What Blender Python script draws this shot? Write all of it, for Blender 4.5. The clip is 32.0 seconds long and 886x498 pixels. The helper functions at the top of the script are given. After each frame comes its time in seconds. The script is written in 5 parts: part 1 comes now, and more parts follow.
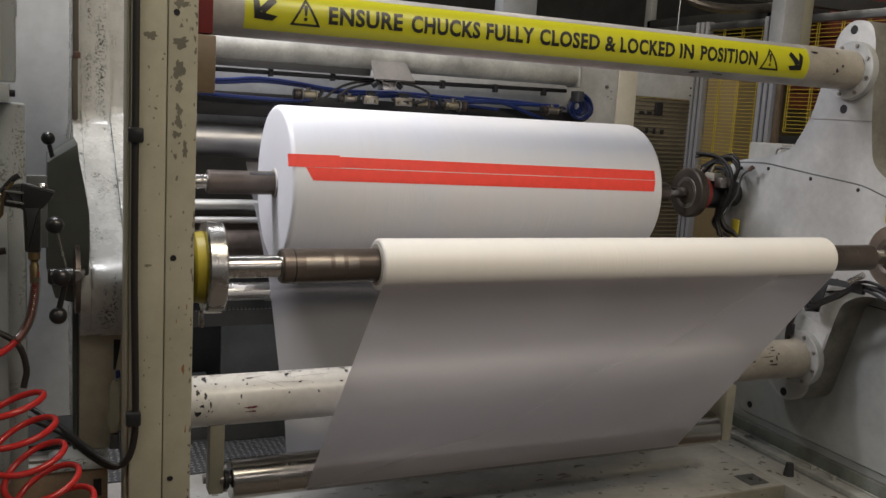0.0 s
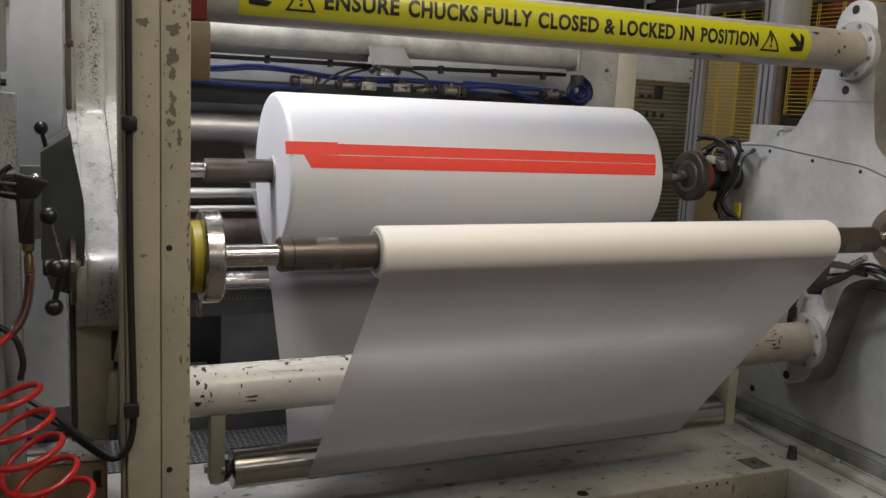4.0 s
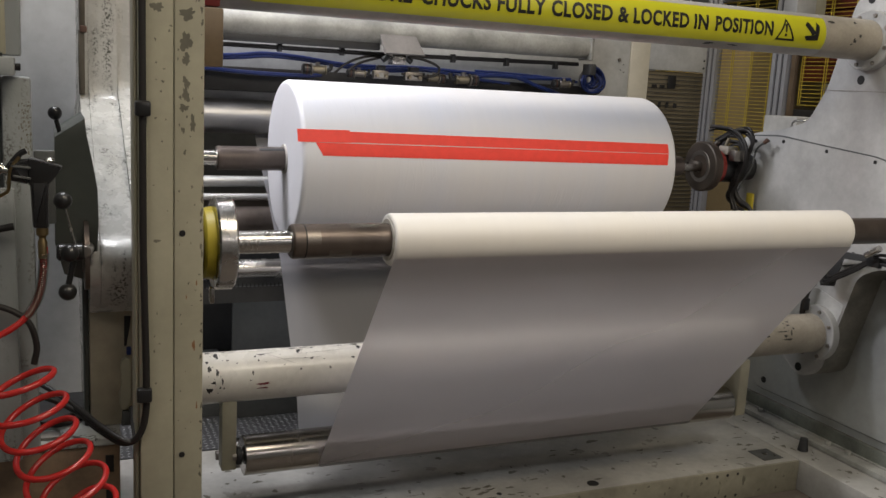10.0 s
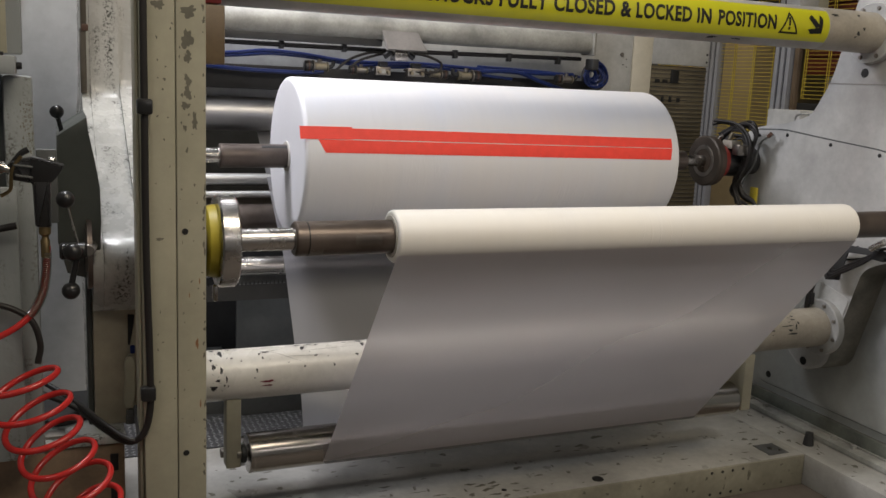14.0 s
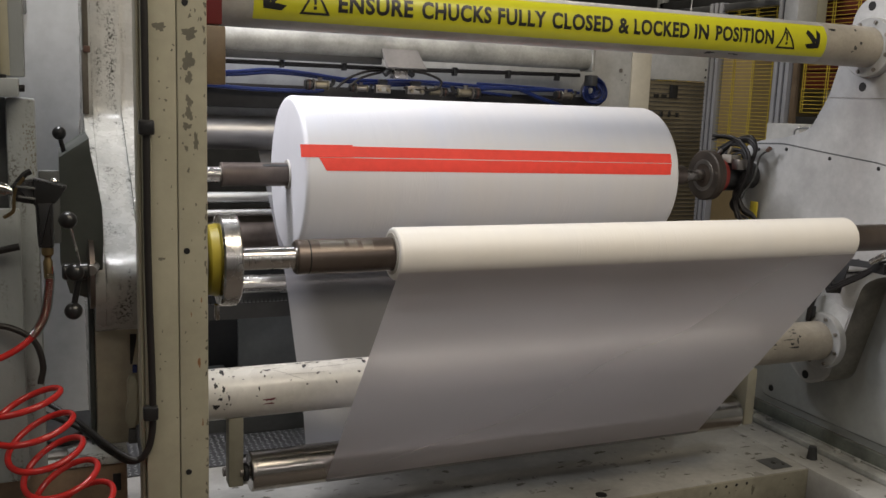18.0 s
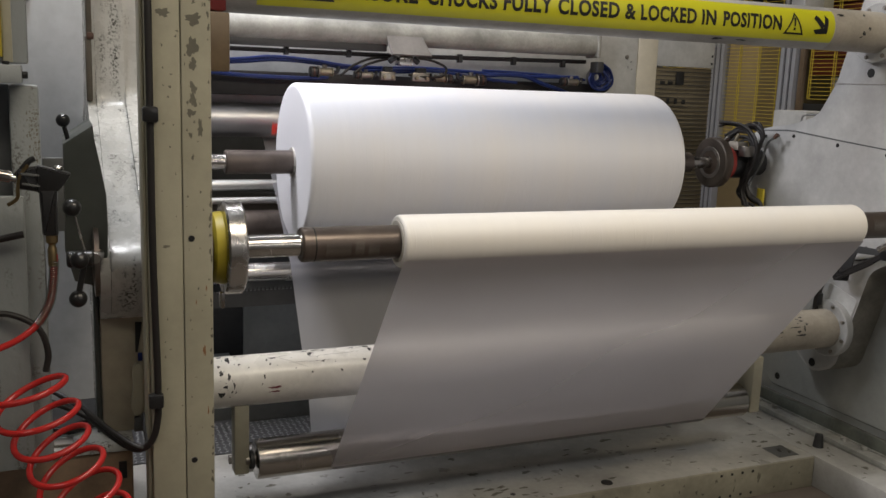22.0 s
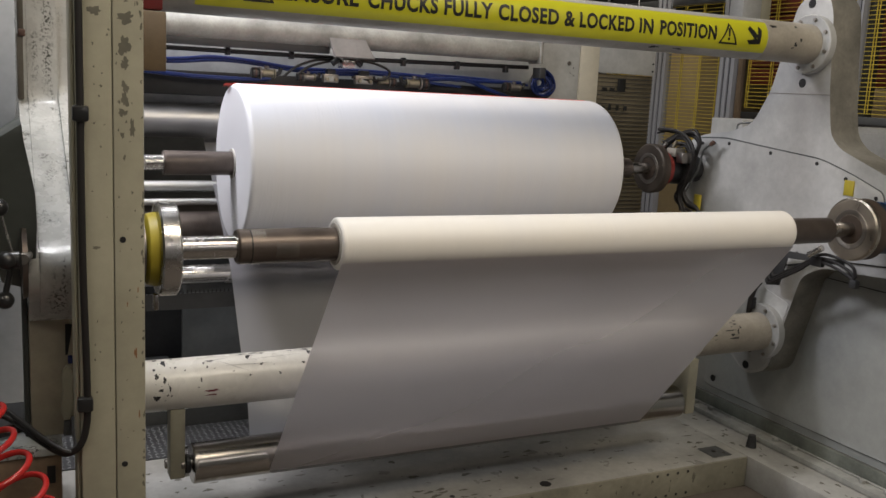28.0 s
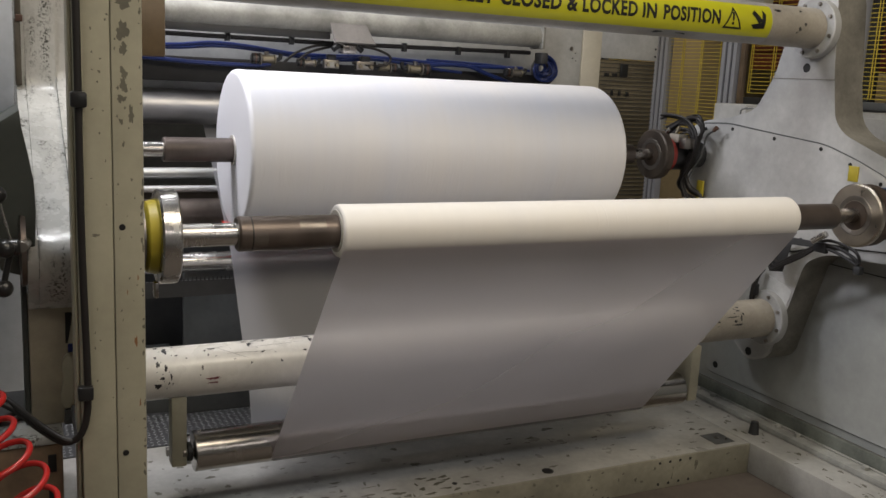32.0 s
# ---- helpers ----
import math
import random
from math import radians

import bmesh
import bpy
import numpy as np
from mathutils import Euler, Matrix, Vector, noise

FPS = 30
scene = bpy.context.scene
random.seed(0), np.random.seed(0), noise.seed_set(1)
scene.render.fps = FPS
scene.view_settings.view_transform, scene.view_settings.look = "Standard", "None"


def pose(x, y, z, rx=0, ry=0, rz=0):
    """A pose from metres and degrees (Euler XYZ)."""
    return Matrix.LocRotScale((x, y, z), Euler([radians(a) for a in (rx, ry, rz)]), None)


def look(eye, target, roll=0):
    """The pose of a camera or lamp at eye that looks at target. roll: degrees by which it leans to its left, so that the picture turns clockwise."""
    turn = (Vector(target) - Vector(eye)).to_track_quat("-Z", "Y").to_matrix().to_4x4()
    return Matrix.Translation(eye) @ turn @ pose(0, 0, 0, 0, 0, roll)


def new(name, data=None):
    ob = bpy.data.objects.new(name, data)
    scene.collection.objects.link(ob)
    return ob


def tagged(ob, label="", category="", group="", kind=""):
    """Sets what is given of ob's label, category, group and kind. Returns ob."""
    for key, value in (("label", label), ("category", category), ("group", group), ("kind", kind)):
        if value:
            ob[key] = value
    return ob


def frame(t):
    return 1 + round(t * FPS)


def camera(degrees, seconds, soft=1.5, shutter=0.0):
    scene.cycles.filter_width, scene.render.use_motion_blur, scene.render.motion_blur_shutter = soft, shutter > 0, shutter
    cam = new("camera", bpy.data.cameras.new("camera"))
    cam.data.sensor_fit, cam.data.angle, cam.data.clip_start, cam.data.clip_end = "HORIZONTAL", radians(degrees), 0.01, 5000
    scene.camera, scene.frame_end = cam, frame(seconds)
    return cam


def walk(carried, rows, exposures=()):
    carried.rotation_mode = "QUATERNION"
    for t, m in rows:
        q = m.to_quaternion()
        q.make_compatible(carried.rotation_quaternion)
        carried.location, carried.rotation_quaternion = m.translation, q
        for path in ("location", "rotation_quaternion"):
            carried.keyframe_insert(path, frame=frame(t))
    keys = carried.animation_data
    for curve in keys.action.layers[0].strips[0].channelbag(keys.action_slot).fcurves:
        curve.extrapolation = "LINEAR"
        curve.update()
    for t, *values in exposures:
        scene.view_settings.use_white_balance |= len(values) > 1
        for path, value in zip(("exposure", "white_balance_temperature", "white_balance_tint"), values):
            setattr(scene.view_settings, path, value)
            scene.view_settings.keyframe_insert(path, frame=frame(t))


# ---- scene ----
cam = camera(52.0, 32.0, shutter=0.35)
PATH = [
    (0, (-0.003, -1.921, 1.412), (0.804, -0.117, 1.105), 3.5),
    (0.5, (0.001, -1.914, 1.412), (0.807, -0.111, 1.095), 3.4),
    (1, (0.003, -1.912, 1.412), (0.808, -0.109, 1.093), 3.2),
    (1.5, (0.005, -1.912, 1.41), (0.81, -0.111, 1.083), 3.3),
    (2, (0.005, -1.91, 1.408), (0.81, -0.111, 1.073), 3.6),
    (2.5, (0.005, -1.905, 1.408), (0.808, -0.105, 1.069), 3.7),
    (3, (0.005, -1.902, 1.407), (0.803, -0.1, 1.066), 3.4),
    (3.5, (0.008, -1.905, 1.411), (0.812, -0.106, 1.071), 2.9),
    (5.5, (0.007, -1.907, 1.408), (0.806, -0.104, 1.076), 3.1),
    (6, (0.007, -1.907, 1.408), (0.801, -0.102, 1.075), 3.2),
    (6.5, (0.007, -1.903, 1.407), (0.802, -0.099, 1.073), 3.1),
    (7, (0.008, -1.906, 1.405), (0.806, -0.103, 1.065), 2.9),
    (7.5, (0.009, -1.904, 1.403), (0.807, -0.104, 1.053), 3.1),
    (8, (0.006, -1.905, 1.404), (0.801, -0.104, 1.054), 3.1),
    (8.5, (0.004, -1.906, 1.406), (0.792, -0.102, 1.054), 3.1),
    (9, (-0.001, -1.902, 1.405), (0.779, -0.095, 1.05), 3.3),
    (9.5, (0.002, -1.901, 1.402), (0.781, -0.094, 1.047), 3.1),
    (10, (0.004, -1.902, 1.402), (0.788, -0.098, 1.045), 3.1),
    (10.5, (0.004, -1.902, 1.403), (0.793, -0.1, 1.042), 3.3),
    (11, (0.002, -1.902, 1.403), (0.79, -0.1, 1.044), 3.4),
    (11.5, (0.002, -1.903, 1.403), (0.785, -0.099, 1.043), 3.4),
    (12, (-0.001, -1.904, 1.401), (0.777, -0.097, 1.042), 3.3),
    (12.5, (0.0, -1.903, 1.402), (0.775, -0.095, 1.044), 3.1),
    (13, (0.001, -1.904, 1.402), (0.774, -0.094, 1.042), 2.9),
    (13.5, (0.003, -1.9, 1.401), (0.776, -0.092, 1.034), 2.9),
    (14, (0.006, -1.898, 1.402), (0.783, -0.092, 1.036), 2.7),
    (14.5, (0.007, -1.897, 1.401), (0.783, -0.09, 1.038), 2.6),
    (16.5, (0.004, -1.907, 1.405), (0.791, -0.097, 1.079), 2.5),
    (17, (0.003, -1.907, 1.405), (0.786, -0.096, 1.079), 2.5),
    (17.5, (0.003, -1.905, 1.405), (0.783, -0.093, 1.078), 2.4),
    (18, (0.005, -1.905, 1.406), (0.78, -0.091, 1.074), 2.2),
    (18.5, (0.004, -1.902, 1.404), (0.778, -0.089, 1.07), 2.1),
    (19, (0.004, -1.9, 1.403), (0.778, -0.088, 1.066), 2.0),
    (19.5, (0.006, -1.903, 1.406), (0.777, -0.089, 1.063), 2.0),
    (20, (0.005, -1.902, 1.406), (0.776, -0.089, 1.063), 2.0),
    (20.5, (0.006, -1.905, 1.406), (0.772, -0.09, 1.064), 2.0),
    (21, (0.005, -1.904, 1.405), (0.769, -0.088, 1.06), 2.0),
    (21.5, (0.007, -1.901, 1.404), (0.771, -0.086, 1.05), 2.1),
    (22, (0.007, -1.896, 1.403), (0.771, -0.083, 1.045), 2.1),
    (22.5, (0.01, -1.887, 1.4), (0.777, -0.075, 1.038), 2.2),
    (23, (0.01, -1.881, 1.4), (0.773, -0.069, 1.035), 2.3),
    (23.5, (0.012, -1.877, 1.401), (0.773, -0.064, 1.033), 2.3),
    (24, (0.013, -1.877, 1.4), (0.774, -0.064, 1.031), 2.2),
    (24.5, (0.011, -1.881, 1.4), (0.774, -0.069, 1.034), 2.1),
    (25, (0.012, -1.883, 1.4), (0.778, -0.073, 1.031), 2.2),
    (25.5, (0.011, -1.884, 1.401), (0.78, -0.075, 1.034), 2.3),
    (27.5, (0.022, -1.906, 1.403), (0.878, -0.132, 1.054), 2.8),
    (28, (0.025, -1.914, 1.405), (0.893, -0.146, 1.059), 3.0),
    (28.5, (0.024, -1.92, 1.409), (0.909, -0.161, 1.059), 2.8),
    (29, (0.036, -1.919, 1.407), (0.942, -0.171, 1.056), 2.5),
    (29.5, (0.038, -1.916, 1.405), (0.941, -0.167, 1.05), 2.3),
    (30, (0.033, -1.916, 1.403), (0.925, -0.163, 1.04), 2.6),
    (30.5, (0.03, -1.912, 1.401), (0.918, -0.157, 1.036), 3.0),
    (31, (0.031, -1.909, 1.402), (0.915, -0.153, 1.034), 3.0),
    (31.5, (0.03, -1.906, 1.401), (0.906, -0.147, 1.028), 2.9),
    (32, (0.029, -1.899, 1.403), (0.894, -0.136, 1.028), 2.9),
]
walk(cam, [(t, look(eye, target, roll)) for t, eye, target, roll in PATH], [(0, -0.10), (7.0, -0.10), (8.0, 0.0), (32.0, 0.0)])

# ---------------------------------------------------------------- light
world = bpy.data.worlds.new("hall_air")
scene.world = world
world.use_nodes = True
bg = world.node_tree.nodes["Background"]
bg.inputs["Color"].default_value = (0.80, 0.88, 1.0, 1)
bg.inputs["Strength"].default_value = 0.13


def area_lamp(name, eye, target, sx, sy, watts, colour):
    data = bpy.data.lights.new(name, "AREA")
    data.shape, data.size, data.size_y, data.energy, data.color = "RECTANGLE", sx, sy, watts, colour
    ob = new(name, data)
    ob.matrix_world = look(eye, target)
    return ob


area_lamp("machine_lamp", (-0.10, 1.38, 2.70), (0.7, 0.75, 1.1), 0.46, 0.46, 43, (0.95, 0.93, 1.0))
area_lamp("hall_lamp_front", (1.45, -1.9, 3.6), (1.6, 0.1, 0.9), 2.4, 0.8, 63, (1.0, 0.88, 0.71))
area_lamp("hall_lamp_over", (0.4, 2.05, 4.6), (0.4, 0.4, 1.0), 3.6, 0.22, 27, (0.96, 0.96, 1.0))
area_lamp("hall_lamp_side", (-0.1, 0.38, 3.7), (0.1, 0.2, 1.2), 1.2, 0.3, 50, (0.97, 0.98, 1.0))
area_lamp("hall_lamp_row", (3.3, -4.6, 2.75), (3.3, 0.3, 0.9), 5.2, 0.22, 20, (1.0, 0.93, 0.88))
# Unseen fill lamp, added to brighten the lower left and the bed.
area_lamp("fill_lamp_left", (-1.7, -2.3, 3.5), (0.0, -0.2, 0.6), 1.2, 0.25, 19, (1.0, 0.92, 0.80))
area_lamp("hall_lamp_back", (3.3, 3.3, 4.3), (5.2, 3.6, 1.3), 1.8, 0.5, 52, (1.0, 0.90, 0.74))

# ---------------------------------------------------------------- materials


class Nodes:
    """Short hand for building a node material."""

    def __init__(self, name):
        self.mat = bpy.data.materials.new(name)
        self.mat.use_nodes = True
        self.tree = self.mat.node_tree
        self.bsdf = self.tree.nodes["Principled BSDF"]
        self.out = self.tree.nodes["Material Output"]

    def add(self, kind, **inputs):
        node = self.tree.nodes.new(kind)
        for key, value in inputs.items():
            node.inputs[key.replace("_", " ")].default_value = value
        return node

    def link(self, a, b):
        self.tree.links.new(a, b)

    def coords(self, scale=(1, 1, 1)):
        tc = self.tree.nodes.new("ShaderNodeTexCoord")
        mp = self.tree.nodes.new("ShaderNodeMapping")
        mp.inputs["Scale"].default_value = scale
        self.link(tc.outputs["Object"], mp.inputs["Vector"])
        return mp.outputs["Vector"]

    def noise(self, vec, scale, detail=4.0, rough=0.55):
        n = self.add("ShaderNodeTexNoise", Scale=scale, Detail=detail, Roughness=rough)
        self.link(vec, n.inputs["Vector"])
        return n.outputs["Fac"]

    def ramp(self, fac, stops):
        r = self.tree.nodes.new("ShaderNodeValToRGB")
        el = r.color_ramp.elements
        while len(el) < len(stops):
            el.new(0.5)
        for e, (pos, col) in zip(el, stops):
            e.position = pos
            e.color = (*col, 1) if len(col) == 3 else col
        self.link(fac, r.inputs["Fac"])
        return r.outputs["Color"]

    def mix(self, fac, a, b, mode="MIX"):
        m = self.tree.nodes.new("ShaderNodeMix")
        m.data_type, m.blend_type = "RGBA", mode
        for sock, val in ((m.inputs["Factor"], fac), (m.inputs["A"], a), (m.inputs["B"], b)):
            if isinstance(val, bpy.types.NodeSocket):
                self.link(val, sock)
            elif isinstance(val, (int, float)):
                sock.default_value = val
            else:
                sock.default_value = (*val, 1)
        return m.outputs["Result"]

    def bump(self, height, strength=0.1, distance=0.01):
        b = self.add("ShaderNodeBump", Strength=strength, Distance=distance)
        self.link(height, b.inputs["Height"])
        self.link(b.outputs["Normal"], self.bsdf.inputs["Normal"])


def grey(v):
    return (v, v, v)


def paint(name, col, wear=0.0, rough=0.45, chip=(0.06, 0.055, 0.05), stain=0.25, scale=1.0, stretch=(1, 1, 1)):
    """Worn paint: grime at two scales, and chips that bare the dark metal."""
    n = Nodes(name)
    v = n.coords(tuple(s * scale for s in stretch))
    grime = n.ramp(n.noise(v, 3.0, 6, 0.6), [(0.35, grey(1 - stain)), (0.65, grey(1.0))])
    fine = n.ramp(n.noise(v, 45.0, 5, 0.65), [(0.3, grey(1 - 0.4 * stain)), (0.7, grey(1.0))])
    base = n.mix(1.0, n.mix(1.0, col, grime, "MULTIPLY"), fine, "MULTIPLY")
    if wear > 0:
        big = n.noise(v, 4.5, 3, 0.6)
        small = n.noise(v, 55.0, 3, 0.5)
        both = n.add("ShaderNodeMath")
        both.operation = "MULTIPLY"
        n.link(big, both.inputs[0])
        n.link(small, both.inputs[1])
        cut = 0.42 - 0.1 * wear
        mask = n.ramp(both.outputs[0], [(cut, grey(0.0)), (cut + 0.012, grey(1.0))])
        base = n.mix(mask, base, chip)
        n.bump(mask, -0.25, 0.002)
    else:
        n.bump(n.noise(v, 120.0, 3), 0.06, 0.002)
    n.link(base, n.bsdf.inputs["Base Color"])
    rr = n.ramp(n.noise(v, 9.0, 4), [(0.3, grey(rough - 0.08)), (0.7, grey(rough + 0.14))])
    n.link(rr, n.bsdf.inputs["Roughness"])
    return n.mat


def speckled(name, col, more, rough):
    """Old cast paint: upright streaks of fine dark specks, uneven and glossy."""
    n = Nodes(name)
    v = n.coords()
    grime = n.ramp(n.noise(n.coords((5.0, 5.0, 1.3)), 1.0, 6, 0.6), [(0.32, grey(0.66)), (0.62, grey(1.0))])
    streak = n.ramp(n.noise(n.coords((34.0, 20.0, 6.0)), 1.0, 4, 0.6), [(0.50 - more, grey(0.0)), (0.62 - more, grey(1.0))])
    speck = n.ramp(n.noise(v, 190.0, 4, 0.6), [(0.49, grey(0.0)), (0.56, grey(1.0))])
    mask = n.mix(1.0, streak, speck, "MULTIPLY")
    base = n.mix(mask, n.mix(1.0, col, grime, "MULTIPLY"), (0.09, 0.088, 0.08))
    n.link(base, n.bsdf.inputs["Base Color"])
    n.link(n.ramp(n.noise(v, 30.0, 4), [(0.3, grey(rough - 0.08)), (0.7, grey(rough + 0.12))]), n.bsdf.inputs["Roughness"])
    n.bump(n.noise(v, 42.0, 3), 0.35, 0.004)
    return n.mat


def metal(name, col, rough=0.25, stain=0.3, turned=0.0, metallic=1.0):
    """Bare or stained metal, with turning marks round the X axis."""
    n = Nodes(name)
    v = n.coords()
    ring = n.coords((220.0, 2.0, 2.0))
    base = n.mix(1.0, col, n.ramp(n.noise(v, 7.0, 5, 0.6), [(0.3, grey(1 - stain)), (0.7, grey(1.0))]), "MULTIPLY")
    n.link(base, n.bsdf.inputs["Base Color"])
    n.bsdf.inputs["Metallic"].default_value = metallic
    rr = n.ramp(n.noise(v, 14.0, 5, 0.65), [(0.3, grey(max(0.05, rough - 0.07))), (0.7, grey(rough + 0.1))])
    n.link(rr, n.bsdf.inputs["Roughness"])
    if turned:
        n.bump(n.noise(ring, 1.0, 2), turned, 0.0006)
    return n.mat


def plain(name, col, rough=0.5, metallic=0.0, vary=0.15, scale=20.0):
    n = Nodes(name)
    v = n.coords()
    base = n.mix(1.0, col, n.ramp(n.noise(v, scale, 4), [(0.3, grey(1 - vary)), (0.7, grey(1.0))]), "MULTIPLY")
    n.link(base, n.bsdf.inputs["Base Color"])
    n.bsdf.inputs["Roughness"].default_value = rough
    n.bsdf.inputs["Metallic"].default_value = metallic
    return n.mat


def film_roll_material(name, warm, cool):
    """Wound white film: satin, faint bands round the roll, winding wrinkles in patches."""
    n = Nodes(name)
    bands = n.ramp(n.noise(n.coords((5.0, 0.3, 0.3)), 1.0, 4), [(0.32, grey(0.0)), (0.68, grey(1.0))])
    base = n.mix(bands, warm, cool)
    streak = n.ramp(n.noise(n.coords((30.0, 0.8, 0.8)), 1.0, 4, 0.6), [(0.35, grey(0.985)), (0.6, grey(1.0))])
    base = n.mix(1.0, base, streak, "MULTIPLY")
    n.link(base, n.bsdf.inputs["Base Color"])
    n.link(n.ramp(n.noise(n.coords((6.0, 2.0, 2.0)), 1.0, 4), [(0.3, grey(0.42)), (0.7, grey(0.58))]), n.bsdf.inputs["Roughness"])
    n.bsdf.inputs["Specular IOR Level"].default_value = 0.5
    wr = n.noise(n.coords((3.0, 1.2, 1.2)), 6.0, 5, 0.6)
    ridge = n.ramp(n.noise(n.coords((34.0, 7.0, 7.0)), 1.0, 2, 0.5), [(0.46, grey(0.0)), (0.50, grey(1.0)), (0.54, grey(0.0))])
    patch = n.ramp(n.noise(n.coords((2.6, 3.5, 3.5)), 1.0, 2, 0.5), [(0.50, grey(0.0)), (0.62, grey(1.0))])
    n.bump(n.mix(0.30, wr, n.mix(1.0, ridge, patch, "MULTIPLY")), 0.24, 0.004)
    return n.mat


def web_material(name, haze, through_light, tone=0.84):
    """Thin milky film: it scatters light back and on, and blurs what stands behind it."""
    n = Nodes(name)
    n.bsdf.inputs["Base Color"].default_value = (tone * 0.985, tone * 0.96, tone, 1)
    n.bsdf.inputs["Roughness"].default_value = 0.34
    folds = n.noise(n.coords((1.2, 6.0, 1.0)), 2.2, 3)
    lanes = n.noise(n.coords((26.0, 0.35, 0.35)), 1.0, 3)
    n.bump(n.mix(0.12, folds, lanes), 0.16, 0.01)
    tl = n.add("ShaderNodeBsdfTranslucent", Color=(0.86, 0.83, 0.83, 1))
    hz = n.add("ShaderNodeBsdfRefraction", Color=(0.94, 0.905, 0.935, 1), Roughness=0.9, IOR=1.14)
    m1 = n.add("ShaderNodeMixShader", Fac=through_light)
    n.link(n.bsdf.outputs[0], m1.inputs[1])
    n.link(tl.outputs[0], m1.inputs[2])
    m2 = n.add("ShaderNodeMixShader", Fac=haze)
    n.link(m1.outputs[0], m2.inputs[1])
    tr = n.add("ShaderNodeBsdfTransparent", Color=(0.95, 0.94, 0.95, 1))
    m3 = n.add("ShaderNodeMixShader", Fac=0.14)
    n.link(hz.outputs[0], m3.inputs[1])
    n.link(tr.outputs[0], m3.inputs[2])
    n.link(m3.outputs[0], m2.inputs[2])
    n.link(m2.outputs[0], n.out.inputs["Surface"])
    return n.mat


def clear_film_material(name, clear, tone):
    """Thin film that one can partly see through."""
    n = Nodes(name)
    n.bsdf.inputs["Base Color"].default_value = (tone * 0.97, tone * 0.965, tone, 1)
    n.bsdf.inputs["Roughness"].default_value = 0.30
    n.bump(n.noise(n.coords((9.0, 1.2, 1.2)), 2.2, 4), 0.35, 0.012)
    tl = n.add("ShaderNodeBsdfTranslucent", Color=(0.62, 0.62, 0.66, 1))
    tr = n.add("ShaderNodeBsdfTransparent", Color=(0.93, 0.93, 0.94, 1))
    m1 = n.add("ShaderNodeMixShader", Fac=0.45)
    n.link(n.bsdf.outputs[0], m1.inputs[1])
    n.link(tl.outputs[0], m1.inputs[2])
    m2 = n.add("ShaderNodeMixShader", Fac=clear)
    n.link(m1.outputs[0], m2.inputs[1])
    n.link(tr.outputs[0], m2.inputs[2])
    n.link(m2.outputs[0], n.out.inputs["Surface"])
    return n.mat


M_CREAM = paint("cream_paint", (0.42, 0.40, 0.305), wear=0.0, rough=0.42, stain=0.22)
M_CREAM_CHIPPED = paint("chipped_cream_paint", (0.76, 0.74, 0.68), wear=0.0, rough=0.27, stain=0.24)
M_WHITE = paint("white_machine_paint", (0.53, 0.535, 0.525), wear=0.0, rough=0.45, stain=0.36, scale=0.9)
M_WHITE_WORN = speckled("worn_white_paint", (0.62, 0.615, 0.59), -0.01, 0.25)
M_GUARD = paint("pale_guard_paint", (0.52, 0.54, 0.565), rough=0.5, stain=0.3, scale=0.6)
M_SCUFFED = speckled("scuffed_grey_paint", (0.27, 0.29, 0.295), -0.02, 0.45)
M_CALIPER = paint("dark_green_grey_paint", (0.080, 0.088, 0.080), rough=0.4, stain=0.3)
M_OLIVE = paint("olive_grey_paint", (0.47, 0.42, 0.32), rough=0.5, stain=0.35)
M_GREYPLATE = paint("grey_plate_paint", (0.40, 0.415, 0.405), wear=0.0, rough=0.5, stain=0.25, scale=0.7)
M_BAR = paint("bar_paint", (0.42, 0.41, 0.385), wear=0.0, rough=0.36, stain=0.3, scale=1.6)
M_BED = paint("bed_paint", (0.50, 0.49, 0.455), wear=0.0, rough=0.32, stain=0.36)
M_DARKRED = plain("dark_red_marker", (0.16, 0.02, 0.03), 0.5)
M_BEDEDGE = paint("bed_edge_paint", (0.38, 0.36, 0.28), wear=0.3, rough=0.5, stain=0.45)
M_PIPE = paint("dirty_pipe_paint", (0.40, 0.395, 0.36), rough=0.4, stain=0.5, scale=2.0)
M_BEIGE = paint("beige_paint", (0.42, 0.385, 0.325), rough=0.42, stain=0.35, scale=2.0)
M_CHROME = metal("polished_steel", (0.66, 0.64, 0.62), 0.23, 0.25, 0.12)
M_STEEL = metal("turned_steel", (0.42, 0.395, 0.37), 0.22, 0.25, 0.15)
M_ROLLER = metal("ground_roller_steel", (0.42, 0.40, 0.375), 0.20, 0.06, 0.03)
M_ROD = metal("dull_bright_rod", (0.62, 0.62, 0.61), 0.45, 0.2)
M_SATIN = metal("satin_steel", (0.40, 0.40, 0.41), 0.42, 0.15)
M_DISC = metal("worn_disc_steel", (0.54, 0.485, 0.41), 0.30, 0.4, 0.2)
M_RAIL = paint("dirty_rail_paint", (0.48, 0.48, 0.44), rough=0.5, stain=0.55)
M_POSTGREY = paint("grey_post_coat", (0.36, 0.37, 0.40), rough=0.4, stain=0.15)
M_BROWNSTEEL = metal("browned_steel", (0.19, 0.155, 0.135), 0.36, 0.55, 0.16, 0.65)
M_RUST = paint("rusty_steel", (0.08, 0.055, 0.04), rough=0.55, stain=0.5)
M_DULL = metal("dull_steel", (0.36, 0.33, 0.30), 0.42, 0.5)
M_ALU = metal("aluminium_profile", (0.62, 0.63, 0.65), 0.40, 0.15)
M_BLACK = plain("black_plastic", (0.017, 0.017, 0.018), 0.30)
M_RUBBER = plain("black_rubber", (0.013, 0.011, 0.0105), 0.55)
M_DARK = paint("dark_steel_paint", (0.045, 0.046, 0.048), rough=0.5, stain=0.4)
